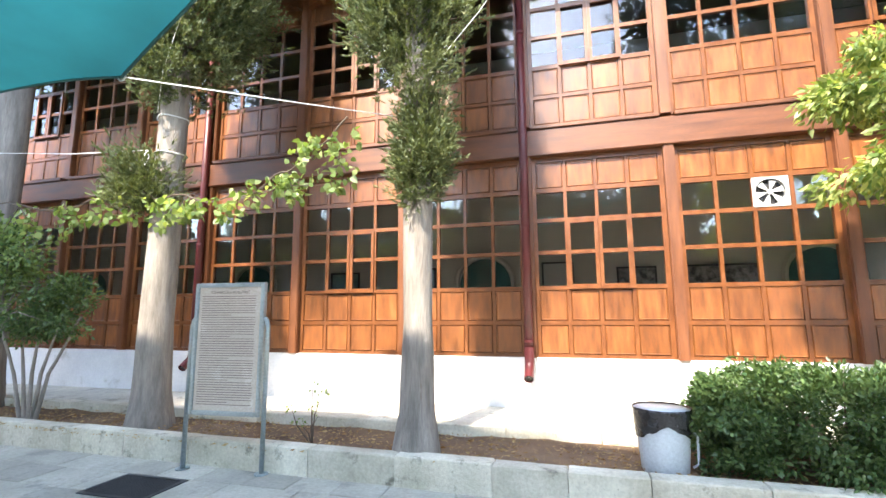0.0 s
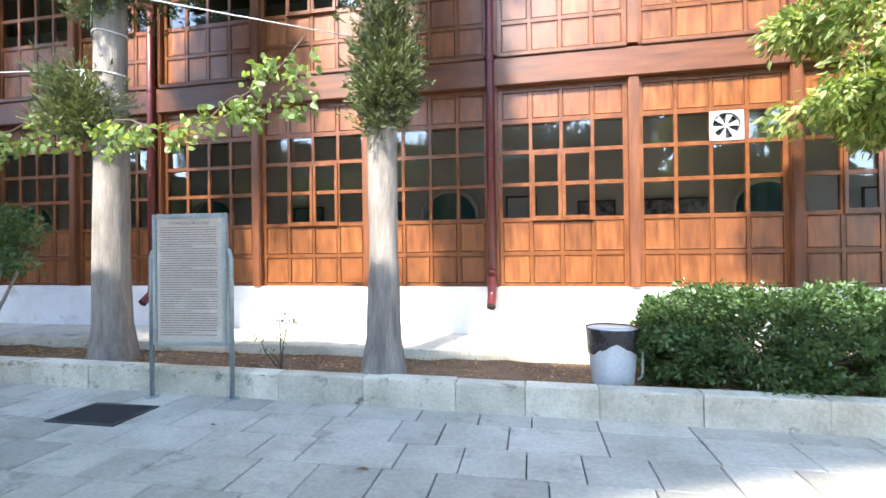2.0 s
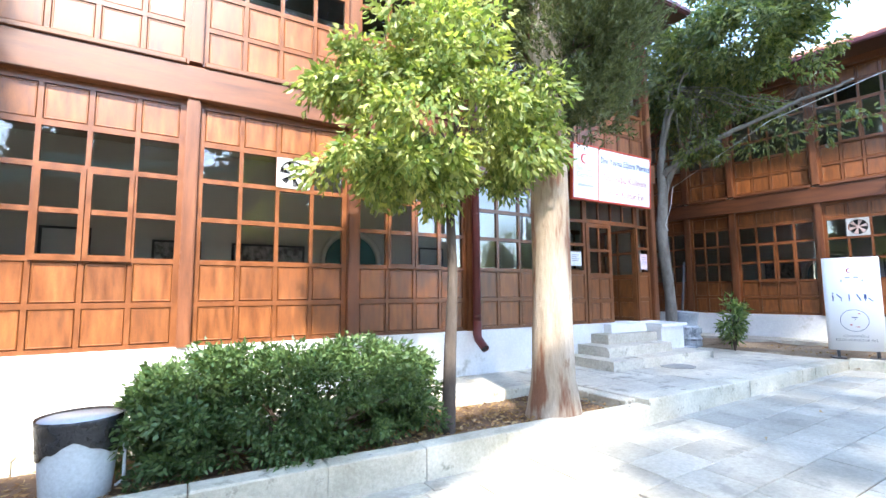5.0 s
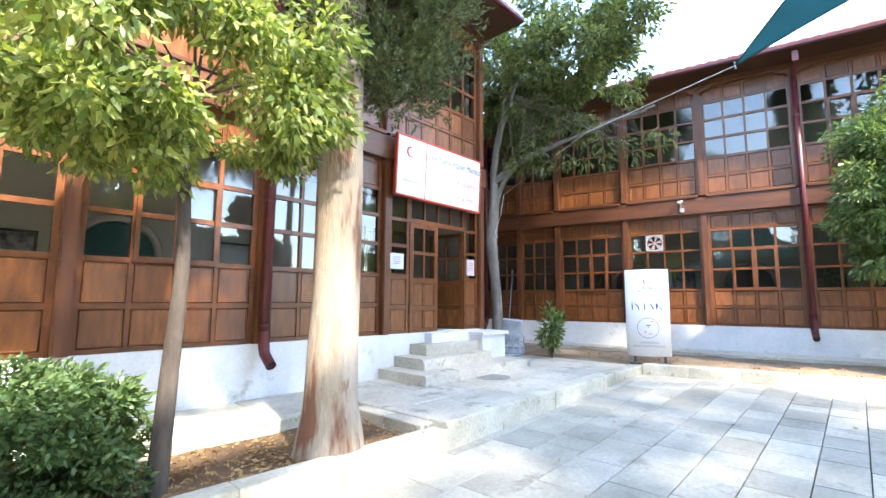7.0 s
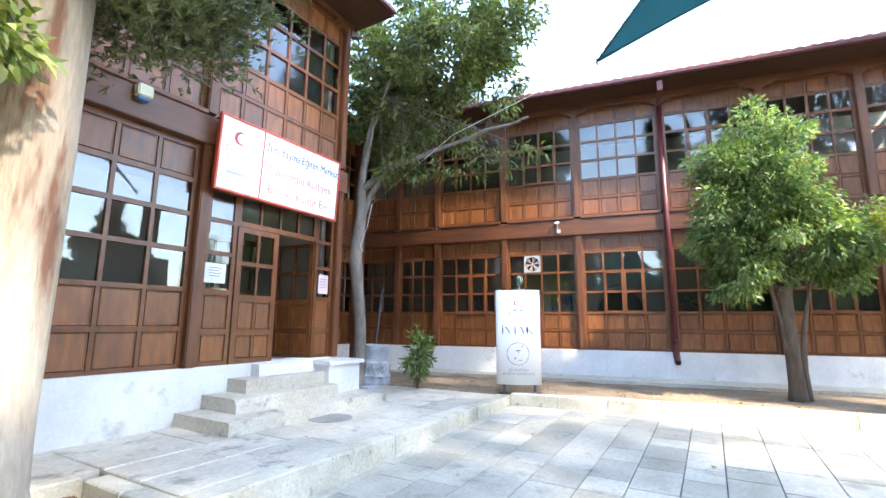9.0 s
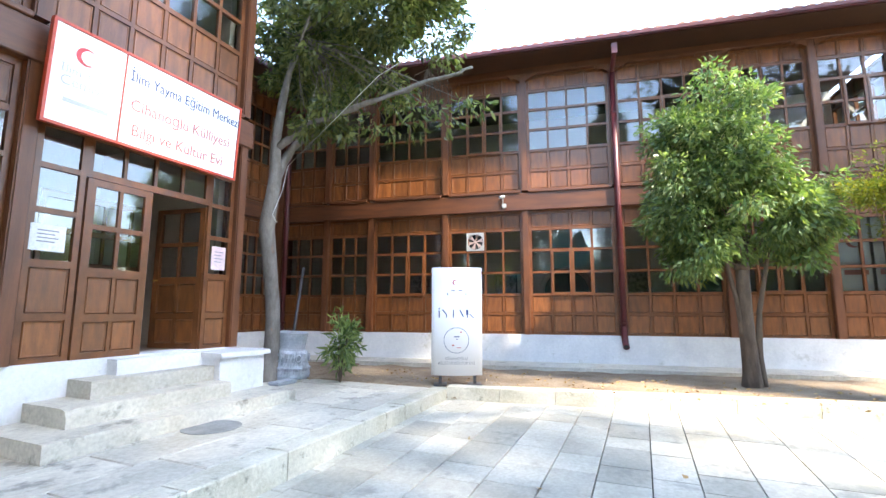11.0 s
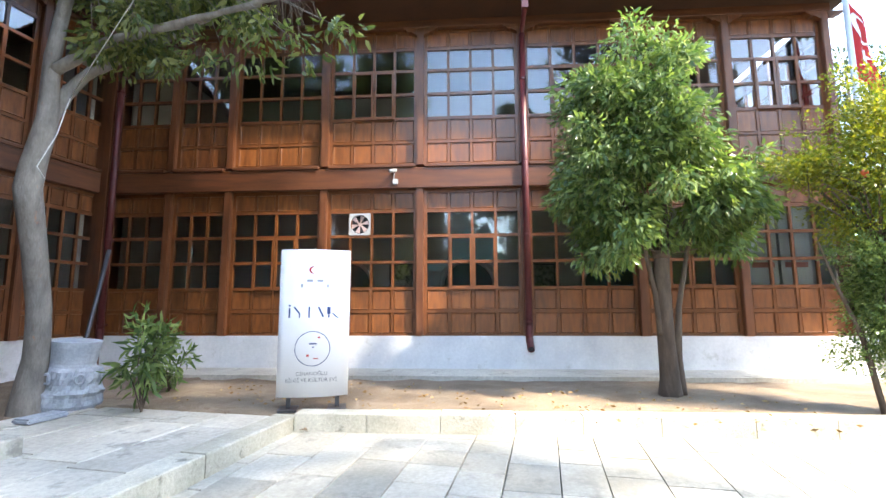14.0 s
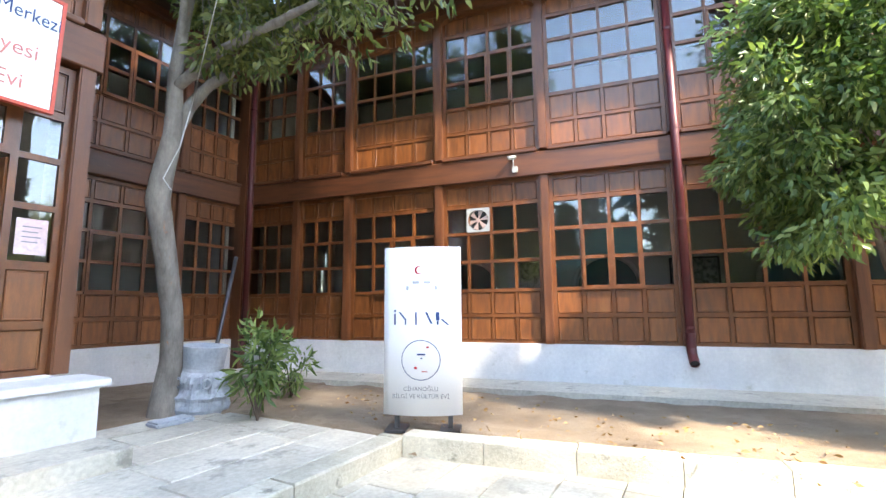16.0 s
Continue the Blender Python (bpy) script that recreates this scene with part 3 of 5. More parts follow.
bm = bmesh.new()
f0, f1 = [], []
for i in range(13):
    x = -BW / 2 + BW * i / 12
    f0.append([bm.verts.new((x, bow(x) + d, z)) for d, z in ((0, BZ0), (0, BZ1), (0.015, BZ1), (0.015, BZ0))])
for a, b in zip(f0, f0[1:]):
    for i in range(4):
        bm.faces.new((a[i], a[(i + 1) % 4], b[(i + 1) % 4], b[i]))
bm.faces.new(f0[0])
bm.faces.new(f0[-1][::-1])
part("panel", bm, sign_white, bd, "", True)
dark_metal = surface("dark_grey_metal", [(0.3, (0.05, 0.05, 0.055)), (0.7, (0.09, 0.09, 0.095))], 4, 0.4, metal=0.6)
for x in (-0.28, 0.30):
    bm = bmesh.new()
    box(bm, x - 0.025, -0.02, 0.36, x + 0.025, 0.03, 0.56)
    box(bm, x - 0.11, -0.14, 0.37, x + 0.11, 0.16, 0.395)
    part("foot", bm, dark_metal, bd)


def on_board(bm, name, mat, dz):
    for v in bm.verts:
        v.co.y += bow(v.co.x) - 0.003
    part(name, bm, mat, bd)


bm = bmesh.new()
n = 40
ring = [[bm.verts.new((-0.01 + r * math.cos(2 * math.pi * i / n), 0, 1.11 + r * math.sin(2 * math.pi * i / n))) for i in range(n)] for r in (0.205, 0.213)]
for i in range(n):
    bm.faces.new((ring[0][i], ring[0][(i + 1) % n], ring[1][(i + 1) % n], ring[1][i]))
on_board(bm, "ring", ink_blue, 0)
BOARD_DROP = 0.035
for q in ((-0.31, 1.52, -0.29, 1.64), (-0.31, 1.66, -0.288, 1.682), (-0.185, 1.52, -0.17, 1.59), (-0.07, 1.52, -0.052, 1.655), (0.155, 1.565, 0.195, 1.655), (0.165, 1.52, 0.185, 1.56), (-0.05, 1.195, 0.04, 1.212), (-0.012, 1.155, 0.008, 1.17)):
    on_board(block(q[0], -0.001, q[1] - BOARD_DROP, q[2], 0.001, q[3] - BOARD_DROP), "emblem", ink_blue, 0)
for x0, z0, x1, z1 in ((-0.245, 1.655, -0.178, 1.575), (0.05, 1.655, 0.11, 1.53), (0.215, 1.58, 0.29, 1.515)):
    bm = bmesh.new()
    d = 0.012
    bm.faces.new([bm.verts.new(p) for p in ((x0 - d, 0, z0 - BOARD_DROP), (x0 + d, 0, z0 - BOARD_DROP), (x1 + d, 0, z1 - BOARD_DROP), (x1 - d, 0, z1 - BOARD_DROP))])
    on_board(bm, "emblem", ink_blue, 0)
for q in ((-0.08, 1.05, -0.05, 1.075), (0.05, 1.27, 0.08, 1.29), (0.0, 1.02, 0.06, 1.03)):
    on_board(block(q[0], -0.001, q[1] - BOARD_DROP, q[2], 0.001, q[3] - BOARD_DROP), "emblem", ink_red, 0)
crescent(0.045, bd, ink_red, Matrix.Translation((-0.03, bow(0) - 0.004, 2.08)))
for w, z, h in ((0.2, 1.93, 0.03), (0.34, 1.86, 0.045)):
    on_board(block(-w / 2, -0.001, z, w / 2, 0.001, z + h), "line_of_print", ink_pale, 0)
text_mesh("CİHANOĞLU", 0.062, grey_ink, Matrix.Translation((-0.01, bow(0.2) - 0.022, 0.79)) @ UP, bd, align='CENTER')
text_mesh("BİLGİ VE KÜLTÜR EVİ", 0.062, grey_ink, Matrix.Translation((-0.01, bow(0.2) - 0.026, 0.715)) @ UP, bd, align='CENTER')

# ---- information panel on posts ----
steel = surface("galvanised_grey_steel", [(0.3, (0.28, 0.33, 0.33)), (0.7, (0.38, 0.43, 0.43))], 5, 0.4, metal=0.5)
inf_face = surface("faded_beige_print_sheet", [(0.3, (0.42, 0.36, 0.31)), (0.7, (0.52, 0.46, 0.4))], 1.2, 0.25, bump=0.02)
ink_brown = surface("brown_ink", [(0.3, (0.13, 0.09, 0.08)), (0.7, (0.19, 0.14, 0.12))], 6, 0.6, bump=0)
ib = empty("information_panel", Matrix.Translation((-3.9, 4.60, 0)) @ pose(0, 0, 0, 0, 0, 4), "upright grey metal information panel on two posts", "information board")
IW, IZ0, IZ1 = 0.90, 0.60, 2.09
part("sheet", block(-IW / 2 + 0.05, 0.0, IZ0 + 0.05, IW / 2 - 0.05, 0.02, IZ1 - 0.05), inf_face, ib)
for q in ((-IW / 2, IZ0, -IW / 2 + 0.05, IZ1), (IW / 2 - 0.05, IZ0, IW / 2, IZ1), (-IW / 2 + 0.05, IZ0, IW / 2 - 0.05, IZ0 + 0.05), (-IW / 2 + 0.05, IZ1 - 0.05, IW / 2 - 0.05, IZ1)):
    part("frame_bar", block(q[0], -0.02, q[1], q[2], 0.045, q[3], 0.008), steel, ib)
for s in (-1, 1):
    bm = bmesh.new()
    tube(bm, [(s * 0.49, 0.02, 0.0), (s * 0.49, 0.02, 1.58), (s * 0.47, 0.02, 1.66), (s * 0.44, 0.02, 1.68)], 0.026, 12)
    p_ = part("post", bm, steel, ib, "", True)
    bm = bmesh.new()
    tube(bm, [(s * 0.49, 0.02, 0.0), (s * 0.49, 0.02, 0.015)], 0.075, 14)
    part("base_plate", bm, steel, p_)
text_mesh("CİHANOĞLU KÜLLİYESİ", 0.045, ink_brown, Matrix.Translation((0, -0.003, 1.965)) @ UP, ib, align='CENTER')
for k in range(46):
    w = 0.35 if k % 9 != 8 else 0.2
    part("line_of_print", block(-0.36, -0.002, 1.93 - 0.027 * k, -0.36 + 2 * w + random.uniform(-0.02, 0.0), 0.001, 1.938 - 0.027 * k), ink_brown, ib)

# ---- waste bin ----
bin_grey = surface("pale_blue_grey_plastic", [(0.3, (0.48, 0.53, 0.56)), (0.7, (0.56, 0.61, 0.64))], 3, 0.4, bump=0.02)
bag_black = surface("black_bin_bag", [(0.3, (0.012, 0.012, 0.014)), (0.7, (0.025, 0.025, 0.028))], 8, 0.28, (1, 1, 1), 18, 0.9, 0.02)
wb = empty("waste_bin", Matrix.Translation((0.72, 5.12, 0.2)), "pale grey plastic waste bin lined with a black bag", "bin")
bm = bmesh.new()
tube(bm, [(0, 0, 0), (0, 0, 0.02), (0, 0, 0.56), (0, 0, 0.6)], [0.20, 0.21, 0.255, 0.258], 32)
part("body", bm, bin_grey, wb, "", True)
bm = bmesh.new()
rg = []
for j in range(9):
    row = []
    for i in range(48):
        a = 2 * math.pi * i / 48
        low = 0.14 + 0.14 * abs(math.cos(a)) - 0.03 * noise.noise((math.cos(a) * 3, math.sin(a) * 3, 0))
        z = 0.615 - (0.615 - (0.615 - low)) * j / 8
        r = 0.21 + (z - 0.02) / 0.54 * 0.045 + 0.010 + 0.005 * noise.noise((math.cos(a) * 6, math.sin(a) * 6, j * 0.6))
        row.append(bm.verts.new((r * math.cos(a), r * math.sin(a), z)))
    rg.append(row)
for a, b in zip(rg, rg[1:]):
    for i in range(48):
        bm.faces.new((a[i], a[(i + 1) % 48], b[(i + 1) % 48], b[i]))
inner = [bm.verts.new((0.22 * math.cos(2 * math.pi * i / 48), 0.22 * math.sin(2 * math.pi * i / 48), 0.57)) for i in range(48)]
for i in range(48):
    bm.faces.new((rg[0][i], rg[0][(i + 1) % 48], inner[(i + 1) % 48], inner[i]))
bm.faces.new(inner)
part("bag", bm, bag_black, wb, "black plastic bag folded over the rim", True)
bm = bmesh.new()
tube(bm, [(0.255, -0.08, 0.40), (0.285, -0.07, 0.36), (0.285, -0.05, 0.12), (0.235, -0.05, 0.08)], 0.012, 8)
part("handle", bm, bin_grey, wb, "", True)

# ---- rain pipes ----
def rain_pipe(m, x, top, elbow_z, y_wall=-0.17, eave=None):
    p = empty("rain_pipe", m @ Matrix.Translation((x, y_wall, 0)), "dark red painted metal rain pipe with an open spout", "rain pipe", "rain pipes")
    bm = bmesh.new()
    tube(bm, [(0, 0, elbow_z + 0.36), (0, 0, top)], 0.065, 14)
    part("pipe", bm, pipe_paint, p, "", True)
    if eave:
        bm = bmesh.new()
        box(bm, -0.06, -eave, top + 0.12, 0.06, -eave + 0.12, top + 0.36)
        part("hopper", bm, pipe_paint, p)
        bm = bmesh.new()
        tube(bm, [(0, 0, top), (0, -0.05, top + 0.06), (0, -eave + 0.1, top + 0.14), (0, -eave + 0.05, top + 0.2)], 0.05, 12)
        part("offset", bm, pipe_paint, p, "", True)
    bm = bmesh.new()
    tube(bm, [(0, 0, elbow_z + 0.44), (0, 0, elbow_z + 0.22), (0, -0.03, elbow_z + 0.14), (0, -0.14, elbow_z + 0.06), (0, -0.22, elbow_z)], [0.072, 0.072, 0.07, 0.068, 0.068], 16, False)
    part("spout", bm, pipe_paint, p, "darker elbow spout", True)
    # black disc standing in for the shade inside the spout mouth
    bm = bmesh.new()
    tube(bm, [(0, -0.19, elbow_z + 0.022), (0, -0.20, elbow_z + 0.014)], 0.06, 14)
    part("spout_shadow", bm, bag_black, p)
    for z in (elbow_z + 0.5, 3.0, 4.5, 6.2):
        bm = bmesh.new()
        tube(bm, [(0, 0, z), (0, 0, z + 0.04)], 0.072, 14)
        box(bm, -0.02, 0.05, z, 0.02, 0.16, z + 0.04)
        part("clamp", bm, pipe_paint, p)
    return p


for x in (-6.68, -0.69, 5.62):
    rain_pipe(A_M, x, 7.3, 0.80, eave=0.85)
rain_pipe(E_M, 5.97, 7.2, 0.82, eave=0.7)
rain_pipe(E_M, -2.62, 7.2, 0.75)

# ---- extractor fans ----
fan_white = surface("white_fan_plate", [(0.3, (0.42, 0.43, 0.43)), (0.7, (0.5, 0.51, 0.5))], 3, 0.4)
def fan(m, x, z, w, h, mat, lab):
    f = empty("extractor_fan", m @ Matrix.Translation((x, 0.0, z)), lab, "fan", "extractor fans")
    bm = bmesh.new()
    n = 32
    R0 = 0.44 * min(w, h)
    sq = [bm.verts.new((max(-1, min(1, 1.4 * math.cos(2 * math.pi * i / n))) * w / 2, -0.01, max(-1, min(1, 1.4 * math.sin(2 * math.pi * i / n))) * h / 2)) for i in range(n)]
    ci = [bm.verts.new((R0 * math.cos(2 * math.pi * i / n), -0.01, R0 * math.sin(2 * math.pi * i / n))) for i in range(n)]
    cb = [bm.verts.new((R0 * math.cos(2 * math.pi * i / n), 0.06, R0 * math.sin(2 * math.pi * i / n))) for i in range(n)]
    for i in range(n):
        j = (i + 1) % n
        bm.faces.new((sq[i], sq[j], ci[j], ci[i]))
        bm.faces.new((ci[i], ci[j], cb[j], cb[i]))
    part("plate", bm, fan_white, f)
    bm = bmesh.new()
    tube(bm, [(0, 0.055, 0), (0, 0.065, 0)], R0 * 0.99, 24)
    part("back", bm, bag_black, f)
    for k in range(6):
        bm = bmesh.new()
        a = 2 * math.pi * k / 6 + 0.3
        pts = []
        for r, da in ((0.18, -0.25), (0.95, -0.32), (0.95, 0.2), (0.18, 0.25)):
            pts.append(bm.verts.new((R0 * r * math.cos(a + da), 0.02 + 0.02 * da, R0 * r * math.sin(a + da))))
        bm.faces.new(pts)
        part("blade", bm, mat, f)
    bm = bmesh.new()
    tube(bm, [(0, 0.0, 0), (0, 0.03, 0)], R0 * 0.2, 16)
    part("hub", bm, mat, f)


fan_pink = surface("dusty_pink_plastic", [(0.3, (0.5, 0.36, 0.32)), (0.7, (0.58, 0.42, 0.38))], 3, 0.5)
fan(A_M, 2.65, 3.37, 0.45, 0.42, fan_white, "white extractor fan set in a window pane")
fan(E_M, 2.62, 3.29, 0.44, 0.45, fan_pink, "grey extractor fan with pinkish blades in a window pane")

# ---- security camera and lamp box ----
cc = empty("security_camera", E_M @ Matrix.Translation((3.37, -0.13, 4.13)), "small white security camera on the timber beam", "camera")
part("junction_box", block(-0.05, -0.06, -0.06, 0.05, 0.0, 0.05, 0.01), fan_white, cc)
bm = bmesh.new()
tube(bm, [(-0.03, -0.03, 0.05), (-0.03, -0.03, 0.16), (-0.03, -0.06, 0.20)], 0.012, 8)
part("arm", bm, fan_white, cc, "", True)
bm = bmesh.new()
tube(bm, [(-0.10, -0.12, 0.19), (-0.03, -0.05, 0.22), (0.01, -0.01, 0.235)], [0.035, 0.038, 0.03], 12)
part("housing", bm, fan_white, cc, "", True)
lb = empty("wall_lamp", A_M @ Matrix.Translation((6.85, -0.13, 4.47)), "small cream box lamp with a blue base on the beam", "lamp")
part("shade", block(-0.09, -0.12, -0.06, 0.09, 0.0, 0.10, 0.015), surface("cream_plastic", [(0.3, (0.6, 0.55, 0.38)), (0.7, (0.68, 0.62, 0.45))], 3, 0.5), lb)
part("base", block(-0.07, -0.10, -0.10, 0.07, 0.0, -0.06, 0.008), surface("blue_plastic", [(0.3, (0.05, 0.14, 0.28)), (0.7, (0.07, 0.18, 0.34))], 3, 0.5), lb)

# ---- covers in the paving ----
iron = surface("cast_iron", [(0.3, (0.035, 0.038, 0.042)), (0.7, (0.065, 0.068, 0.072))], 6, 0.55, metal=0.4)
gr = empty("drain_grate", Matrix.Translation((-4.43, 4.02, 0.0)), "dark cast iron drain grate set in the paving", "drain grate")
for q in ((-0.40, -0.28, 0.40, -0.24), (-0.40, 0.24, 0.40, 0.28), (-0.40, -0.24, -0.36, 0.24), (0.36, -0.24, 0.40, 0.24)):
    part("frame_bar", block(q[0], q[1], -0.02, q[2], q[3], 0.012), iron, gr)
for k in range(22):
    part("slat", block(-0.355 + k * 0.033, -0.24, -0.02, -0.337 + k * 0.033, 0.24, 0.009), iron, gr)
part("tray", block(-0.36, -0.24, -0.03, 0.36, 0.24, -0.018), iron, gr)
mh = empty("manhole_cover", Matrix.Translation((9.15, 5.83, 0.357)), "round grey manhole cover in the terrace", "manhole cover")
bm = bmesh.new()
tube(bm, [(0, 0, -0.01), (0, 0, 0.006)], 0.30, 36)
part("lid", bm, surface("grey_concrete", [(0.3, (0.2, 0.2, 0.19)), (0.7, (0.3, 0.3, 0.28))], 5, 0.9), mh)

# ---- carved stone pedestal and pole ----
old_stone = surface("weathered_grey_marble", [(0.3, (0.3, 0.34, 0.38)), (0.7, (0.5, 0.53, 0.56))], 4, 0.8, (1, 1, 1), 25, 0.7, 0.01, (5, 0.62, (0.2, 0.22, 0.23)))
bm = bmesh.new()
prof = [(0.0, 0.36), (0.07, 0.38), (0.12, 0.36), (0.17, 0.35), (0.22, 0.37), (0.26, 0.33), (0.32, 0.31), (0.40, 0.32), (0.48, 0.30), (0.52, 0.25), (0.56, 0.245), (0.80, 0.275), (0.84, 0.28)]
rg = []
for z, r in prof:
    row = []
    for i in range(56):
        a = 2 * math.pi * i / 56
        rr = r
        if 0.07 < z < 0.24:
            rr += 0.018 * math.cos(a * 12)
        if 0.26 <= z < 0.52:
            rr += 0.03 * math.cos(a * 6 + 0.5) + 0.012 * math.cos(a * 18 + z * 20)
        row.append(bm.verts.new((rr * math.cos(a), rr * math.sin(a), z)))
    rg.append(row)
for a, b in zip(rg, rg[1:]):
    for i in range(56):
        bm.faces.new((a[i], a[(i + 1) % 56], b[(i + 1) % 56], b[i]))
bm.faces.new(rg[-1])
bm.faces.new(rg[0][::-1])
for k in range(6):
    a = 2 * math.pi * (k + 0.42) / 6 + 0.0
    c = Vector((0.335 * math.cos(a), 0.335 * math.sin(a), 0.40))
    n = 12
    tn, up = Vector((-math.sin(a), math.cos(a), 0)), Vector((0, 0, 1))
    pts = [c + (tn * math.cos(2 * math.pi * i / n) * 0.045 + up * math.sin(2 * math.pi * i / n) * 0.06) for i in range(n + 1)]
    tube(bm, pts, 0.015, 6, False)
ped = part("carved_pedestal", bm, old_stone, None, "", False, Matrix.Translation((12.30, 7.62, 0.36)) @ pose(0, 0, 0, 4, -3, 40))
tagged(ped, "weathered grey carved stone pedestal standing on the soil", "stone pedestal")
bm = bmesh.new()
tube(bm, [(12.66, 7.88, 1.1), (12.72, 7.9, 1.21), (12.99, 7.95, 2.48)], 0.03, 10)
tagged(part("leaning_pole", bm, dark_metal, smooth=True), "black pole leaning from the carved pedestal", "pole")
# loose stone slab beneath the corner tree
tagged(part("loose_stone", block(11.45, 7.05, 0.36, 11.9, 7.3, 0.42, 0.02), old_stone), "flat loose grey stone lying by the corner tree", "stone")

# ---- plants ----
def leaf_material(name, dark, light, trans=0.35, rough=0.45):
    m, n, l, b = material(name, rough)
    g = n.new("ShaderNodeNewGeometry")
    col = ramp(n, l, g.outputs["Random Per Island"], [(0.0, dark), (0.6, tuple((a + c) / 2 for a, c in zip(dark, light))), (1.0, light)])
    big = noise_node(n, l, mapped(n, l, (1, 1, 1)), 1.6, 3)
    col = mixed(n, l, 'MULTIPLY', 0.8, col, ramp(n, l, big, [(0.3, (0.7, 0.75, 0.7)), (0.7, (1.25, 1.2, 1.1))]))
    l.new(col, b.inputs["Base Color"])
    b.inputs["Specular IOR Level"].default_value = 0.4
    t, mx = n.new("ShaderNodeBsdfTranslucent"), n.new("ShaderNodeMixShader")
    l.new(mixed(n, l, 'MULTIPLY', 1.0, col, (1.5, 1.5, 0.6)), t.inputs[0])
    mx.inputs[0].default_value = trans
    l.new(b.outputs[0], mx.inputs[1])
    l.new(t.outputs[0], mx.inputs[2])
    l.new(mx.outputs[0], n["Material Output"].inputs[0])
    return m


leaf_lime = leaf_material("yellow_green_leaves", (0.095, 0.165, 0.045), (0.42, 0.45, 0.19), 0.45)
leaf_mid = leaf_material("glossy_green_leaves", (0.06, 0.125, 0.05), (0.28, 0.37, 0.16), 0.42, 0.3)
leaf_dark = leaf_material("dark_green_leaves", (0.036, 0.082, 0.032), (0.13, 0.20, 0.078), 0.32, 0.42)
leaf_corner = leaf_material("olive_green_leaves", (0.05, 0.09, 0.035), (0.27, 0.29, 0.12), 0.42, 0.35)
leaf_vine = leaf_material("pale_vine_leaves", (0.10, 0.165, 0.05), (0.28, 0.34, 0.15), 0.4)
leaf_conifer = leaf_material("cypress_sprays", (0.045, 0.065, 0.025), (0.15, 0.17, 0.075), 0.2, 0.6)
leaf_pome = leaf_material("small_yellowing_leaves", (0.08, 0.13, 0.02), (0.32, 0.30, 0.04), 0.45)
seed_pale = leaf_material("pale_seed_keys", (0.42, 0.46, 0.24), (0.62, 0.64, 0.38), 0.3)
leaf_far = leaf_material("far_pine_needles", (0.015, 0.03, 0.014), (0.05, 0.075, 0.03), 0.1, 0.7)
bark_pale = surface("pale_grey_bark", [(0.3, (0.16, 0.14, 0.12)), (0.7, (0.34, 0.30, 0.26))], 2.0, 0.9, (5, 5, 0.7), 12, 1.0, 0.02, (2.5, 0.62, (0.17, 0.13, 0.1)))
bark_peel = surface("peeled_cypress_bark", [(0.36, (0.20, 0.09, 0.05)), (0.43, (0.37, 0.29, 0.21)), (0.68, (0.48, 0.41, 0.33))], 1.3, 0.85, (3, 3, 0.6), 11, 1.0, 0.02, (3, 0.6, (0.17, 0.09, 0.05)))
bark_brown = surface("brown_bark", [(0.3, (0.065, 0.043, 0.03)), (0.7, (0.137, 0.101, 0.072))], 3, 0.9, (4, 4, 1), 18, 0.8, 0.01)
bark_young = surface("dark_smooth_bark", [(0.3, (0.045, 0.033, 0.026)), (0.7, (0.10, 0.078, 0.062))], 3, 0.85, (4, 4, 1), 18, 0.8, 0.01, (3, 0.62, (0.14, 0.12, 0.10)))
bark_corner = surface("grey_bark_with_orange_scars", [(0.3, (0.14, 0.122, 0.104)), (0.7, (0.27, 0.245, 0.21))], 3, 0.85, (3, 3, 1), 18, 0.8, 0.01, (2.2, 0.63, (0.33, 0.12, 0.05)))
rng = np.random.default_rng(7)


def leaf_mesh(name, p, d, length, width, mat, curl=0.15, k=4):
    """One mesh of folded leaves with k corners at p, pointing along d."""
    n = len(p)
    d = d / np.linalg.norm(d, axis=1, keepdims=True)
    s = np.cross(d, rng.normal(size=(n, 3)))
    s /= np.linalg.norm(s, axis=1, keepdims=True)
    up = np.cross(s, d)
    L = (length * rng.uniform(0.65, 1.25, n))[:, None]
    Wd = (width * rng.uniform(0.7, 1.2, n))[:, None]
    if k == 6:
        droop = up * L * 0.12
        v = np.stack([p, p + d * L * 0.28 + s * Wd / 2 + up * L * curl, p + d * L * 0.66 + s * Wd * 0.38 + up * L * curl * 0.6, p + d * L - droop,
                      p + d * L * 0.66 - s * Wd * 0.38 + up * L * curl * 0.6, p + d * L * 0.28 - s * Wd / 2 + up * L * curl], 1).reshape(-1, 3)
    else:
        v = np.stack([p, p + d * L * 0.45 + s * Wd / 2 + up * L * curl, p + d * L, p + d * L * 0.45 - s * Wd / 2 + up * L * curl], 1).reshape(-1, 3)
    me = bpy.data.meshes.new(name)
    me.vertices.add(k * n)
    me.vertices.foreach_set("co", v.ravel())
    me.loops.add(k * n)
    me.loops.foreach_set("vertex_index", np.arange(k * n))
    me.polygons.add(n)
    me.polygons.foreach_set("loop_start", np.arange(0, k * n, k))
    me.polygons.foreach_set("loop_total", np.full(n, k))
    me.update(calc_edges=True)
    me.materials.append(mat)
    return me


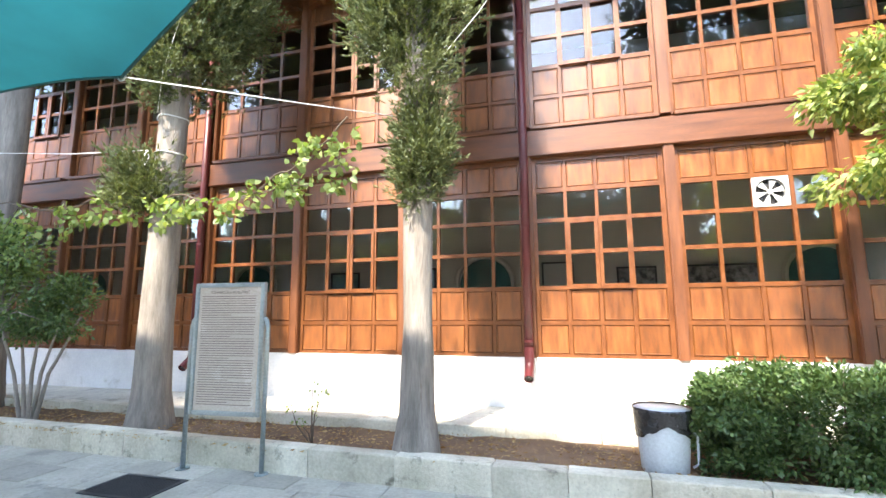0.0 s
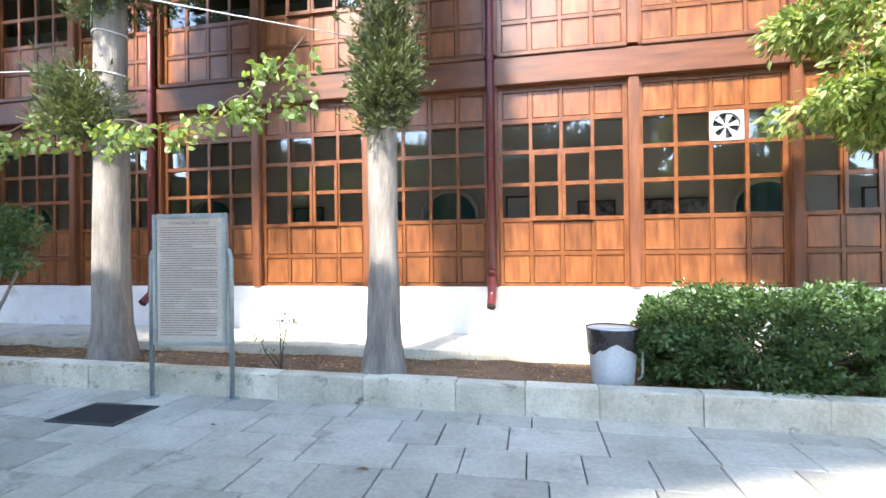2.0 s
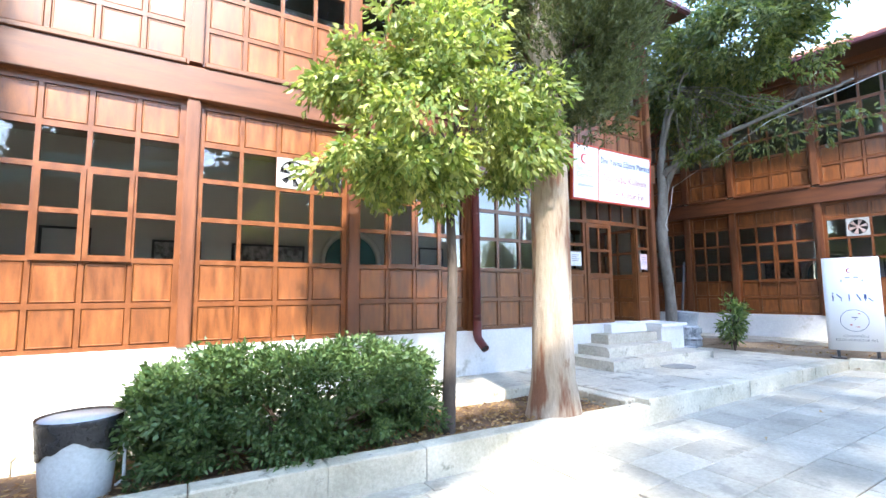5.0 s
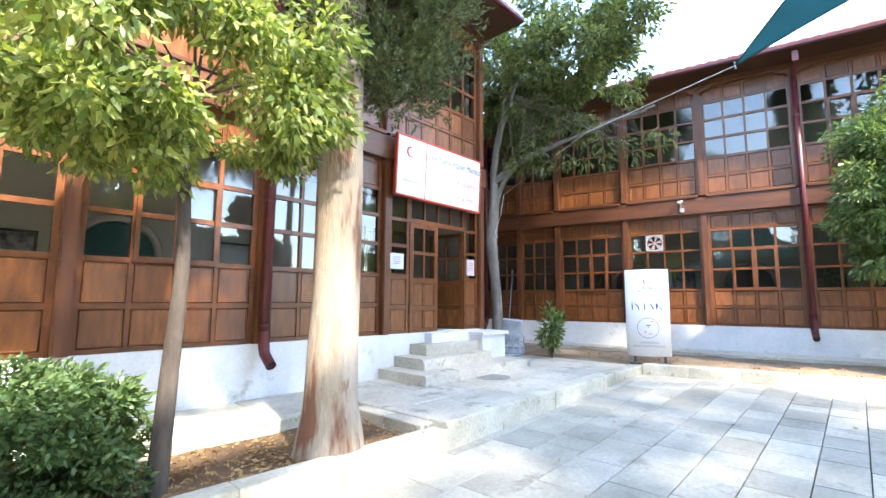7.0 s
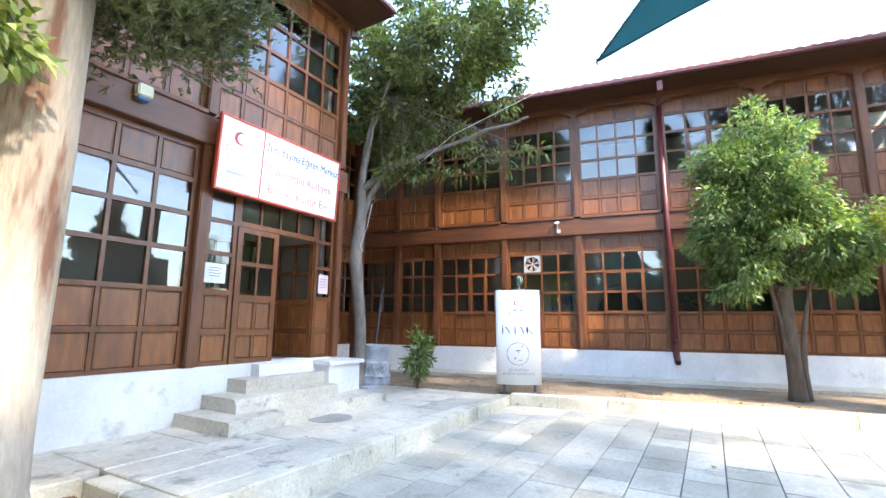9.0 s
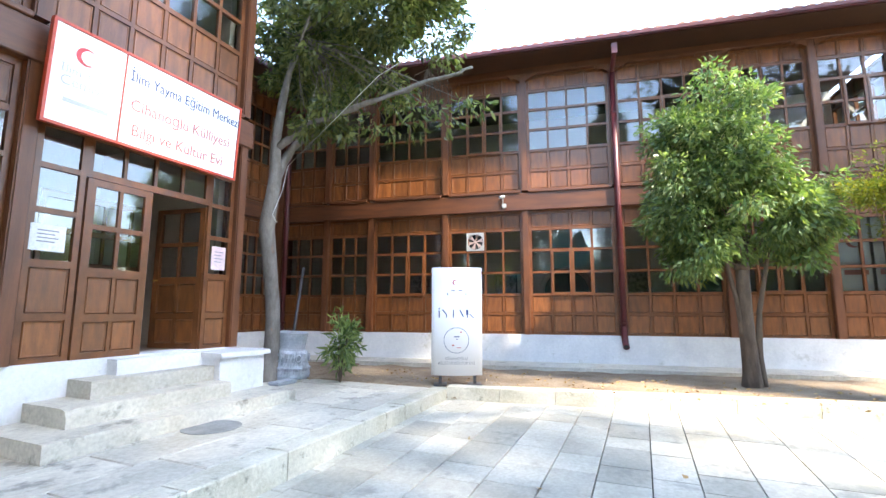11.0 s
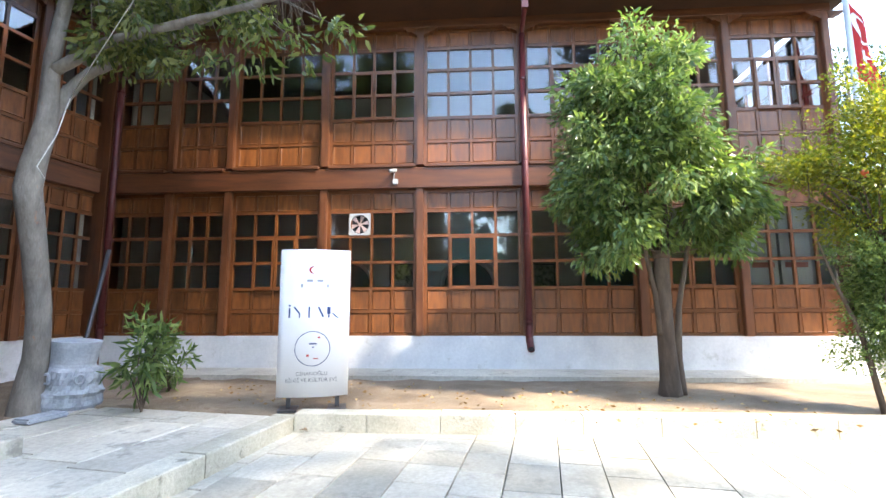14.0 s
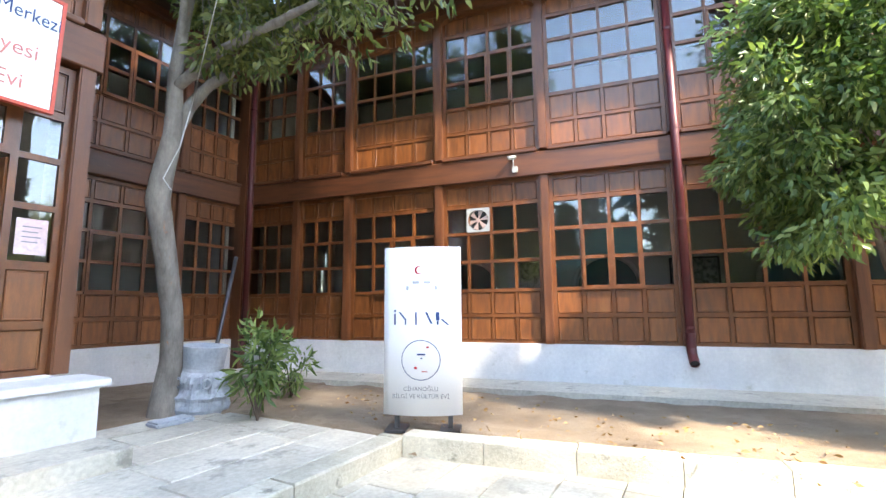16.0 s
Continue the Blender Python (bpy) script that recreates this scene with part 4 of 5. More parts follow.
def clumps(c, r, k, seed, shell=0.55, gap=0.0):
    """Clump centres in an uneven ellipsoid, thicker towards its skin, with gaps."""
    g = np.random.default_rng(seed)
    out = []
    while len(out) < k:
        u = g.normal(size=3)
        u /= np.linalg.norm(u)
        w = g.uniform(shell, 1.0) * (1 + 0.28 * noise.noise(Vector(u) * 1.7 + Vector((seed, 0, 0))))
        p = np.array(c) + u * w * np.array(r)
        if noise.noise(Vector(p) * 1.3) < gap - 0.45:
            continue
        out.append(p)
    return np.array(out)


def foliage(centres, per, rad, length, width, mat, name="crown", hang=0.2, mid=None):
    """Leaves round clump centres, pointing outward from the crown's middle and hanging a little."""
    k = len(centres)
    mid = np.mean(centres, axis=0) if mid is None else np.array(mid)
    off = rng.normal(size=(k * per, 3))
    off /= np.linalg.norm(off, axis=1, keepdims=True)
    off *= rng.uniform(0.15, 1.0, (k * per, 1)) ** 0.6
    rr = np.repeat(rng.uniform(0.7, 1.3, k) * rad, per)[:, None]
    c = np.repeat(centres, per, axis=0)
    p = c + off * rr * np.array((1, 1, 0.75))
    d = off + 0.4 * (c - mid) / (np.linalg.norm(c - mid, axis=1, keepdims=True) + 1e-6) + rng.normal(size=(k * per, 3)) * 0.45
    d[:, 2] -= hang
    return leaf_mesh(name, p, d, length, width, mat, 0.15, 4 if mat.name == "far_pine_needles" else 6)


def limbs(bm, base, targets, r0, bend=0.15, sides=6):
    for t in targets:
        b, t = Vector(base), Vector(t)
        m = (b + t) / 2 + Vector((random.uniform(-bend, bend), random.uniform(-bend, bend), random.uniform(0, bend)))
        tube(bm, [b, (b + m) / 2, m, (m + t) / 2, t], [r0, r0 * 0.75, r0 * 0.55, r0 * 0.35, r0 * 0.12], sides)


def trunk_mesh(pts, radii, mat, sides=20, rough=0.06, flare=True):
    bm = bmesh.new()
    tube(bm, pts, radii, sides)
    for v in bm.verts:
        k = noise.noise(Vector((v.co.x * 3, v.co.y * 3, v.co.z * 0.8)))
        k2 = noise.noise(Vector((v.co.x * 9, v.co.y * 9, v.co.z * 1.5)))
        c = Vector((v.co.x, v.co.y, 0)) - Vector((pts[0][0], pts[0][1], 0))
        v.co += Vector((c.x, c.y, 0)) * (rough * 2.0 * k + rough * k2)
    return mesh_of("trunk", bm, mat, True)


def along(pts, radii, n):
    """Refine a polyline with its radii."""
    out, rr = [], []
    for i in range(n + 1):
        f = i / n * (len(pts) - 1)
        k = min(int(f), len(pts) - 2)
        u = f - k
        out.append(Vector(pts[k]).lerp(Vector(pts[k + 1]), u))
        rr.append(radii[k] * (1 - u) + radii[k + 1] * u)
    return out, rr


def conifer_sprays(centres, per, rad, mat, name="crown", size=0.11, m=9):
    """Upright feathery tufts: thin needles fanned along short twigs."""
    k = len(centres)
    off = rng.normal(size=(k * per, 3)) * rad * 0.55
    c = np.repeat(centres, per, axis=0) + off
    mid = np.mean(centres, axis=0)
    dirs = (c - mid) * np.array((1, 1, 0.15))
    dirs /= np.linalg.norm(dirs, axis=1, keepdims=True) + 1e-6
    dirs = dirs + rng.normal(size=dirs.shape) * 0.45 + np.array((0, 0, 0.75))
    p = np.repeat(c, m, axis=0) + np.repeat(dirs, m, axis=0) * (rng.uniform(0, 1, (k * per * m, 1)) * size * 1.7)
    d = np.repeat(dirs, m, axis=0) + rng.normal(size=p.shape) * 0.55
    return leaf_mesh(name, p, d, size, size * 0.26, mat, 0.05)


def cypress(x, y, z0, h, r, flare, parts_, label, mat=bark_pale, lean=(0, 0)):
    t = empty("cypress_tree", Matrix.Translation((0, 0, 0)), label, "tree", "cypress trees")
    pts = [(x, y, z0 - 0.15), (x, y, z0 + 0.12), (x, y, z0 + 0.45), (x + lean[0] * 0.3, y, z0 + 1.4), (x + lean[0], y + lean[1], h)]
    p, rr = along(pts, [r * flare * 1.15, r * flare, r * 1.18, r * 1.02, r * 0.8], 40)
    part("trunk", trunk_mesh(p, rr, mat), None, t)
    for nm, c, rad, k, per, sr, seed in parts_:
        cl = clumps(c, rad, k, seed, 0.45, 0.1)
        bm = bmesh.new()
        limbs(bm, (x + lean[0], y + lean[1], max(z0 + 2.2, c[2] - rad[2] * 0.5)), [tuple(q) for q in cl[:: max(1, k // 14)]], 0.035, 0.1, 5)
        part("branchwork", bm, bark_brown, t)
        part(nm, conifer_sprays(cl, per, sr, leaf_conifer, nm, 0.15, 9) if nm == "top_crown" else conifer_sprays(cl, int(per * 1.35), sr, leaf_conifer, nm, 0.068, 13), None, t)
    return t


cypress(-1.76, 5.05, 0.22, 12.5, 0.165, 1.5, [("lower_crown", (-1.68, 5.0, 3.60), (0.24, 0.24, 0.66), 55, 24, 0.15, 3), ("crown", (-1.85, 5.0, 6.1), (0.72, 0.72, 1.85), 170, 30, 0.22, 4), ("top_crown", (-1.8, 5.0, 9.6), (0.62, 0.6, 3.2), 130, 24, 0.30, 5)],
        "tall cypress with a bare pale trunk and dark feathery crown")
cypress(-5.68, 5.3, 0.22, 12.5, 0.205, 1.45, [("lower_crown", (-5.95, 5.1, 3.55), (0.42, 0.35, 0.42), 40, 22, 0.18, 13), ("crown", (-5.45, 5.2, 6.5), (1.25, 1.1, 1.75), 230, 30, 0.26, 14), ("top_crown", (-5.5, 5.2, 10.2), (0.95, 0.9, 3.0), 150, 24, 0.32, 15)],
        "stout cypress with a bare grey trunk tied with rope")
cypress(-9.62, 5.6, 0.22, 9.5, 0.28, 1.28, [("crown", (-9.9, 5.6, 8.2), (1.7, 1.5, 2.2), 150, 22, 0.34, 24)], "thick old cypress with a pale trunk")
cypress(5.22, 4.9, 0.22, 13.5, 0.222, 1.4, [("crown", (5.85, 4.95, 5.5), (1.05, 0.95, 1.95), 230, 32, 0.26, 34), ("top_crown", (5.5, 4.95, 10.2), (1.1, 1.0, 3.6), 190, 24, 0.32, 35)], "cypress with peeling reddish bark and a dark crown", bark_peel, (0.12, 0))


def broadleaf(name, stems, mat_bark, crowns, label, category="tree"):
    t = empty(name, Matrix.Translation((0, 0, 0)), label, category)
    for pts, radii in stems:
        p, rr = along(pts, radii, 26)
        part("trunk", trunk_mesh(p, rr, mat_bark, 14, 0.05), None, t)
    top = Vector(stems[0][0][-1])
    for nm, cl, per, rad, ln, wd, mat, hang in crowns:
        bm = bmesh.new()
        limbs(bm, tuple(top), [tuple(q) for q in cl[:: max(1, len(cl) // 9)]], 0.016, 0.35, 5)
        part("branchwork", bm, mat_bark, t)
        part(nm, foliage(cl, per, rad, ln, wd, mat, nm, hang), None, t)
    return t


broadleaf("young_tree", [([(3.81, 5.0, 0.15), (3.83, 5.0, 0.5), (3.86, 5.0, 1.2), (3.90, 5.0, 1.9), (3.86, 5.0, 2.7), (3.9, 5.0, 3.3)], [0.085, 0.07, 0.062, 0.055, 0.045, 0.03])], bark_young,
          [("crown", clumps((3.9, 5.0, 3.75), (1.5, 1.1, 1.15), 85, 41, 0.5, 0.25), 190, 0.27, 0.10, 0.04, leaf_lime, 0.7),
           ("lower_sprays", clumps((3.1, 4.95, 2.95), (0.8, 0.7, 0.35), 22, 43, 0.3), 120, 0.24, 0.10, 0.04, leaf_lime, 0.8)],
          "young tree with bright yellow-green leaves in the planter")
court_crown = np.concatenate([clumps((14.6, 0.28, 4.25), (1.05, 1.2, 1.7), 120, 51, 0.45, 0.2), clumps((14.55, -1.0, 3.15), (0.75, 0.7, 0.85), 46, 52, 0.3, 0.1)])
court = broadleaf("courtyard_tree", [([(14.66, -0.12, 0.3), (14.65, -0.12, 0.6), (14.63, -0.10, 1.2), (14.60, -0.09, 1.8), (14.58, -0.09, 2.35)], [0.175, 0.135, 0.118, 0.11, 0.10]),
                             ([(14.66, -0.27, 0.35), (14.66, -0.25, 0.9), (14.66, -0.3, 1.6), (14.7, -0.5, 2.5), (14.7, -0.85, 3.1)], [0.07, 0.055, 0.04, 0.032, 0.02]),
                             ([(14.57, -0.02, 1.2), (14.54, 0.03, 1.8), (14.48, 0.15, 2.5), (14.4, 0.5, 3.4)], [0.04, 0.035, 0.03, 0.02]),
                             ([(14.62, -0.02, 1.6), (14.6, -0.16, 2.2), (14.6, -0.2, 3.4), (14.6, -0.1, 4.6)], [0.045, 0.04, 0.035, 0.02])], bark_brown,
          [("crown", court_crown, 150, 0.29, 0.135, 0.042, leaf_mid, 0.75),
           ("lower_sprays", clumps((14.5, 0.55, 2.65), (0.75, 0.8, 0.5), 26, 53, 0.3), 120, 0.24, 0.135, 0.042, leaf_mid, 1.0)],
          "leafy green tree on a short dark trunk in the bed")
part("seed_keys", foliage(court_crown[rng.permutation(len(court_crown))[:90]], 26, 0.34, 0.075, 0.018, seed_pale, "seed_keys", 0.9), None, court, "pale hanging seed keys")
bm = bmesh.new()
tube(bm, [(14.58, -0.09, 2.3), (14.578, -0.09, 2.42)], [0.115, 0.12], 14)
part("cut_top", bm, bark_brown, court, "sawn dark stump of the stem", True)
corner_low = [(12.3 + 0.4 * math.sin(3.1 * k), 3.8 + 0.26 * k, 4.95 + 0.22 * math.sin(2.3 * k)) for k in range(12)]
broadleaf("corner_tree", [([(11.86, 7.70, 0.2), (11.88, 7.70, 0.6), (11.95, 7.72, 1.05), (11.91, 7.70, 1.6), (11.74, 7.66, 2.45), (11.59, 7.62, 3.05), (11.62, 7.62, 3.4), (11.73, 7.62, 4.0), (11.69, 7.62, 4.7), (11.70, 7.5, 5.6), (11.8, 7.3, 6.8)], [0.19, 0.155, 0.135, 0.13, 0.13, 0.135, 0.13, 0.115, 0.09, 0.07, 0.03]),
                          ([(11.74, 7.62, 3.95), (11.9, 7.6, 4.4), (12.08, 7.55, 4.75), (12.45, 7.3, 5.25), (12.9, 6.8, 5.8), (13.2, 6.2, 6.4)], [0.085, 0.08, 0.07, 0.06, 0.045, 0.02]),
                          ([(11.70, 7.6, 4.6), (11.9, 7.0, 5.05), (12.15, 6.1, 5.35), (12.3, 5.0, 5.6), (12.35, 4.1, 5.75)], [0.075, 0.065, 0.05, 0.04, 0.02]),
                          ([(11.70, 7.55, 5.2), (11.5, 7.2, 5.9), (11.4, 6.7, 6.8)], [0.05, 0.04, 0.02])], bark_corner,
          [("crown", clumps((12.25, 5.85, 7.4), (1.25, 2.15, 1.95), 165, 61, 0.3, 0.34), 90, 0.30, 0.155, 0.05, leaf_corner, 0.5),
           ("rear_crown", clumps((12.9, 7.9, 7.4), (1.7, 1.3, 1.9), 120, 65, 0.3, 0.1), 100, 0.34, 0.155, 0.05, leaf_corner, 0.5),
           ("hanging_sprays", np.array(corner_low), 26, 0.22, 0.155, 0.05, leaf_corner, 0.8),
           ("inner_sprays", clumps((12.1, 6.9, 5.2), (0.6, 0.8, 0.4), 12, 66, 0.3), 50, 0.24, 0.155, 0.05, leaf_corner, 0.8)],
          "crooked tree with grey scarred bark at the courtyard corner")
broadleaf("pomegranate_bush", [([(13.98 + a, -2.4 + b, 0.3), (14.0 + a * 2, -2.4 + b * 2, 1.2), (14.0 + a * 4, -2.45 + b * 5, 2.4)], [0.03, 0.025, 0.012]) for a, b in ((0, 0), (0.05, 0.09), (-0.04, -0.08), (0.06, -0.14), (-0.02, 0.14))], bark_brown,
          [("crown", clumps((14.0, -2.75, 3.4), (0.75, 1.1, 1.4), 150, 71, 0.3, 0.1), 130, 0.27, 0.06, 0.024, leaf_pome, 0.1),
           ("lower_leaves", clumps((13.98, -2.5, 1.75), (0.42, 0.6, 1.35), 190, 73, 0.15), 130, 0.22, 0.05, 0.02, leaf_mid, 0.1),
           ("side_spray", clumps((13.95, -1.75, 3.35), (0.3, 0.5, 0.25), 18, 75, 0.2), 90, 0.2, 0.06, 0.024, leaf_pome, 0.1)],
          "loose pomegranate bush with yellowing leaves in the bed", "bush")
broadleaf("garden_tree", [([(23.5, -9.2, 0.0), (23.4, -9.2, 1.6), (23.5, -9.0, 3.0)], [0.12, 0.1, 0.06])], bark_brown,
          [("crown", clumps((23.3, -9.2, 3.4), (1.6, 2.4, 2.3), 120, 77, 0.3, 0.1), 90, 0.42, 0.14, 0.06, leaf_pome, 0.2)], "yellow-green garden tree beyond the end of the wing")
fruit_red = surface("red_orange_fruit", [(0.3, (0.4, 0.05, 0.02)), (0.7, (0.55, 0.1, 0.03))], 6, 0.4)
for x, y, z in ((13.6, -2.6, 3.1), (13.55, -2.1, 3.15), (13.65, -3.0, 3.5)):
    bm = bmesh.new()
    bmesh.ops.create_icosphere(bm, subdivisions=2, radius=0.04)
    tube(bm, [(0, 0, -0.035), (0, 0, -0.06)], [0.012, 0.018], 6)
    tagged(part("pomegranate", bm, fruit_red, None, "", True, Matrix.Translation((x, y, z))), "small red-orange pomegranate hanging in the bush", "fruit", "pomegranates")

bm = bmesh.new()
limbs(bm, (12.55, 4.9, 6.0), [(12.6 + random.uniform(-0.25, 0.25), 4.7 + random.uniform(-0.45, 0.45), random.uniform(4.9, 5.5)) for _ in range(26)], 0.012, 0.2, 4)
tagged(part("dead_twigs", bm, bark_brown), "tangle of bare dry twigs hanging from the corner tree", "twigs", "", "stuff")

# clipped hedge bush
hb = empty("hedge_bush", Matrix.Translation((0, 0, 0)), "dense rounded dark green hedge bush in the planter", "bush")
g2 = np.random.default_rng(81)
hc = []
while len(hc) < 430:
    q = g2.uniform((0.95, 4.74, 0.28), (3.75, 5.75, 1.2))
    u = abs((q[0] - 2.35) / 1.42) ** 3.2 + abs((q[1] - 5.27) / 0.52) ** 3 + abs((q[2] - 0.55) / 0.68) ** 3.2
    if 0.12 < u < 1.0 + 0.35 * noise.noise(Vector(q) * 2.2):
        hc.append(q)
part("foliage", foliage(np.array(hc), 85, 0.13, 0.058, 0.026, leaf_dark, "foliage", 0.0), None, hb)
bm = bmesh.new()
limbs(bm, (2.3, 5.2, 0.2), [tuple(q) for q in hc[::14]], 0.02, 0.1, 5)
part("branchwork", bm, bark_brown, hb)

# shrub, vine and small plants by the left trees
broadleaf("shrub", [([(-7.68 + a, 5.12, 0.2), (-7.72 + a * 2.5, 5.1, 0.9), (-7.75 + a * 6, 5.1, 1.7)], [0.03, 0.024, 0.012]) for a in (-0.12, -0.04, 0.03, 0.10, 0.16)], bark_pale,
          [("crown", clumps((-7.55, 5.1, 1.75), (0.8, 0.5, 0.6), 60, 91, 0.2), 90, 0.2, 0.06, 0.028, leaf_dark, 0.1),
           ("upper_leaves", clumps((-8.9, 5.0, 2.55), (1.2, 0.6, 0.75), 90, 93, 0.2), 90, 0.26, 0.075, 0.04, leaf_mid, 0.1)],
          "straggly green shrub with thin pale stems", "bush")
vine_pts = [(-10.4, 4.9, 3.45), (-8.66, 4.9, 3.40), (-6.81, 4.9, 3.25), (-5.95, 4.92, 3.45), (-5.15, 4.9, 3.27), (-4.2, 4.9, 3.20), (-3.6, 4.9, 3.40), (-3.15, 4.9, 3.70), (-2.62, 4.9, 4.05)]
vn = empty("grape_vine", Matrix.Translation((0, 0, 0)), "trailing grape vine with pale green leaves hung between trees", "vine")
bm = bmesh.new()
p, rr = along(vine_pts, [0.016] * 9, 40)
tube(bm, [q + Vector((0, 0, 0.06 * math.sin(i * 1.3))) for i, q in enumerate(p)], 0.011, 6)
limbs(bm, (-4.2, 4.9, 3.2), [(-3.5, 4.85, 2.95), (-2.55, 4.9, 3.25)], 0.008)
limbs(bm, (-8.0, 4.9, 3.35), [(-8.2, 4.9, 2.6), (-7.2, 4.9, 2.75)], 0.008)
part("stem", bm, bark_brown, vn, "", True)
vl = np.array([(x + g2.normal() * 0.10, y + g2.normal() * 0.10, z - abs(g2.normal()) * 0.16) for (x, y, z) in [tuple(q) for q in p] for _ in range(1)])
vl = np.concatenate([vl, [(-2.62, 4.9, 3.4), (-2.75, 4.9, 3.25), (-3.0, 4.9, 3.35), (-3.3, 4.9, 3.15), (-5.0, 4.9, 3.0), (-5.3, 4.9, 2.95), (-4.8, 4.85, 3.05), (-6.9, 4.9, 3.0), (-7.2, 4.9, 2.9), (-7.6, 4.9, 2.95), (-8.4, 4.9, 3.1), (-9.2, 4.9, 3.1), (-9.7, 4.9, 3.2)]])
part("leaves", foliage(vl, 17, 0.15, 0.10, 0.085, leaf_vine, "leaves", 0.5), None, vn)
sp = empty("rose_sapling", Matrix.Translation((-3.07, 5.1, 0.2)), "thin bare rose sapling with few small leaves", "plant")
bm = bmesh.new()
limbs(bm, (0, 0, 0), [(-0.02, 0, 0.72), (0.12, 0, 0.6), (-0.3, 0, 0.45), (-0.22, 0.05, 0.25), (0.08, 0, 0.35)], 0.012, 0.05)
part("stem", bm, bark_brown, sp)
part("leaves", foliage(np.array([(-0.02, 0, 0.7), (0.12, 0, 0.58), (-0.28, 0, 0.43), (-0.2, 0.05, 0.25), (0.05, 0, 0.4)]), 9, 0.09, 0.045, 0.03, leaf_vine, "leaves"), None, sp)


def oleander(x, y, z, h, w, n, label):
    o = empty("leafy_shrub", Matrix.Translation((x, y, z)), label, "shrub", "young leafy shrubs")
    tips = [(random.uniform(-w, w), random.uniform(-w, w) * 0.7, h * random.uniform(0.35, 1.0)) for _ in range(n)]
    bm = bmesh.new()
    limbs(bm, (0, 0, 0), tips, 0.014, 0.06)
    part("branchwork", bm, bark_brown, o)
    c = np.array([(a * f, b * f, c_ * f) for a, b, c_ in tips for f in (0.55, 0.75, 0.9, 1.0)])
    part("leaves", foliage(c, 11, 0.13, 0.18, 0.042, leaf_mid, "leaves", 0.3), None, o)


oleander(12.26, 6.42, 0.36, 1.15, 0.30, 10, "young shrub with long narrow green leaves on the soil")
oleander(13.43, 7.13, 0.38, 0.72, 0.26, 3, "small sparse shrub with narrow green leaves")
oleander(3.55, 5.35, 0.22, 0.75, 0.22, 5, "small sprouting shrub beside the young tree")

# fallen leaves
dry_leaf = leaf_material("dry_fallen_leaves", (0.25, 0.13, 0.05), (0.5, 0.36, 0.2), 0.1, 0.8)
n = 900
fx = np.concatenate([rng.normal(4.6, 0.9, 450), rng.uniform(-9, 6.0, 450)])
fp = np.stack([np.clip(fx, -9, 6.05), rng.uniform(4.66, 5.7, n), np.full(n, 0.275)], 1)
fd = rng.normal(size=(n, 3))
fd[:, 2] *= 0.12
tagged(part("fallen_leaves", leaf_mesh("fallen_leaves", fp, fd, 0.07, 0.026, dry_leaf), None), "dry fallen leaves scattered on the soil", "leaves", "", "stuff")
n = 5200
fp = np.stack([rng.uniform(-11, 6.1, n), rng.uniform(4.72, 5.84, n), rng.uniform(0.235, 0.262, n)], 1)
fd = rng.normal(size=(n, 3))
fd[:, 2] *= 0.15
tagged(part("needle_litter", leaf_mesh("needle_litter", fp, fd, 0.06, 0.012, dry_leaf), None), "dry brown needles and bits littering the planter soil", "litter", "", "stuff")
n = 260
fp = np.stack([rng.uniform(12.75, 14.6, n), rng.uniform(-1.5, 6.5, n), np.full(n, 0.395)], 1)
fd = rng.normal(size=(n, 3))
fd[:, 2] *= 0.12
tagged(part("fallen_leaves", leaf_mesh("fallen_leaves", fp, fd, 0.07, 0.03, dry_leaf), None), "dry fallen leaves on the sandy bed", "leaves", "", "stuff")
for x, y in ((-1.3, 3.3), (0.5, 2.6), (2.2, 3.2), (4.5, 3.0), (6.9, 3.4), (8.6, 3.5), (-3.1, 3.9), (9.5, 2.4), (10.6, 3.4), (10.2, 1.2)):
    me = leaf_mesh("fallen_leaf", np.array([(0.0, 0.0, 0.0)]), np.array([(random.uniform(-1, 1), random.uniform(-1, 1), 0.1)]), 0.09, 0.05, dry_leaf)
    tagged(part("fallen_leaf", me, None, None, "", False, Matrix.Translation((x, y, ramp_z(x) + 0.012))), "single dry brown leaf on the paving", "leaf", "leaves on the paving")

# ---- shade sails and ropes ----
def sail_material():
    m, n, l, b = material("teal_sail_cloth", 0.8)
    w = noise_node(n, l, mapped(n, l, (1, 1, 1)), 1.2, 4)
    col = ramp(n, l, w, [(0.3, (0.005, 0.082, 0.10)), (0.7, (0.008, 0.115, 0.142))])
    l.new(col, b.inputs["Base Color"])
    t, mx = n.new("ShaderNodeBsdfTranslucent"), n.new("ShaderNodeMixShader")
    l.new(mixed(n, l, 'MULTIPLY', 1.0, col, (0.8, 1.05, 1.0)), t.inputs[0])
    mx.inputs[0].default_value = 0.32
    l.new(b.outputs[0], mx.inputs[1])
    l.new(t.outputs[0], mx.inputs[2])
    l.new(mx.outputs[0], n["Material Output"].inputs[0])
    return m


sail_cloth = sail_material()
sail_hem = surface("dark_teal_hem", [(0.3, (0.005, 0.05, 0.055)), (0.7, (0.008, 0.07, 0.075))], 6, 0.8)
rope_white = surface("white_rope", [(0.3, (0.6, 0.6, 0.58)), (0.7, (0.75, 0.75, 0.72))], 30, 0.8)


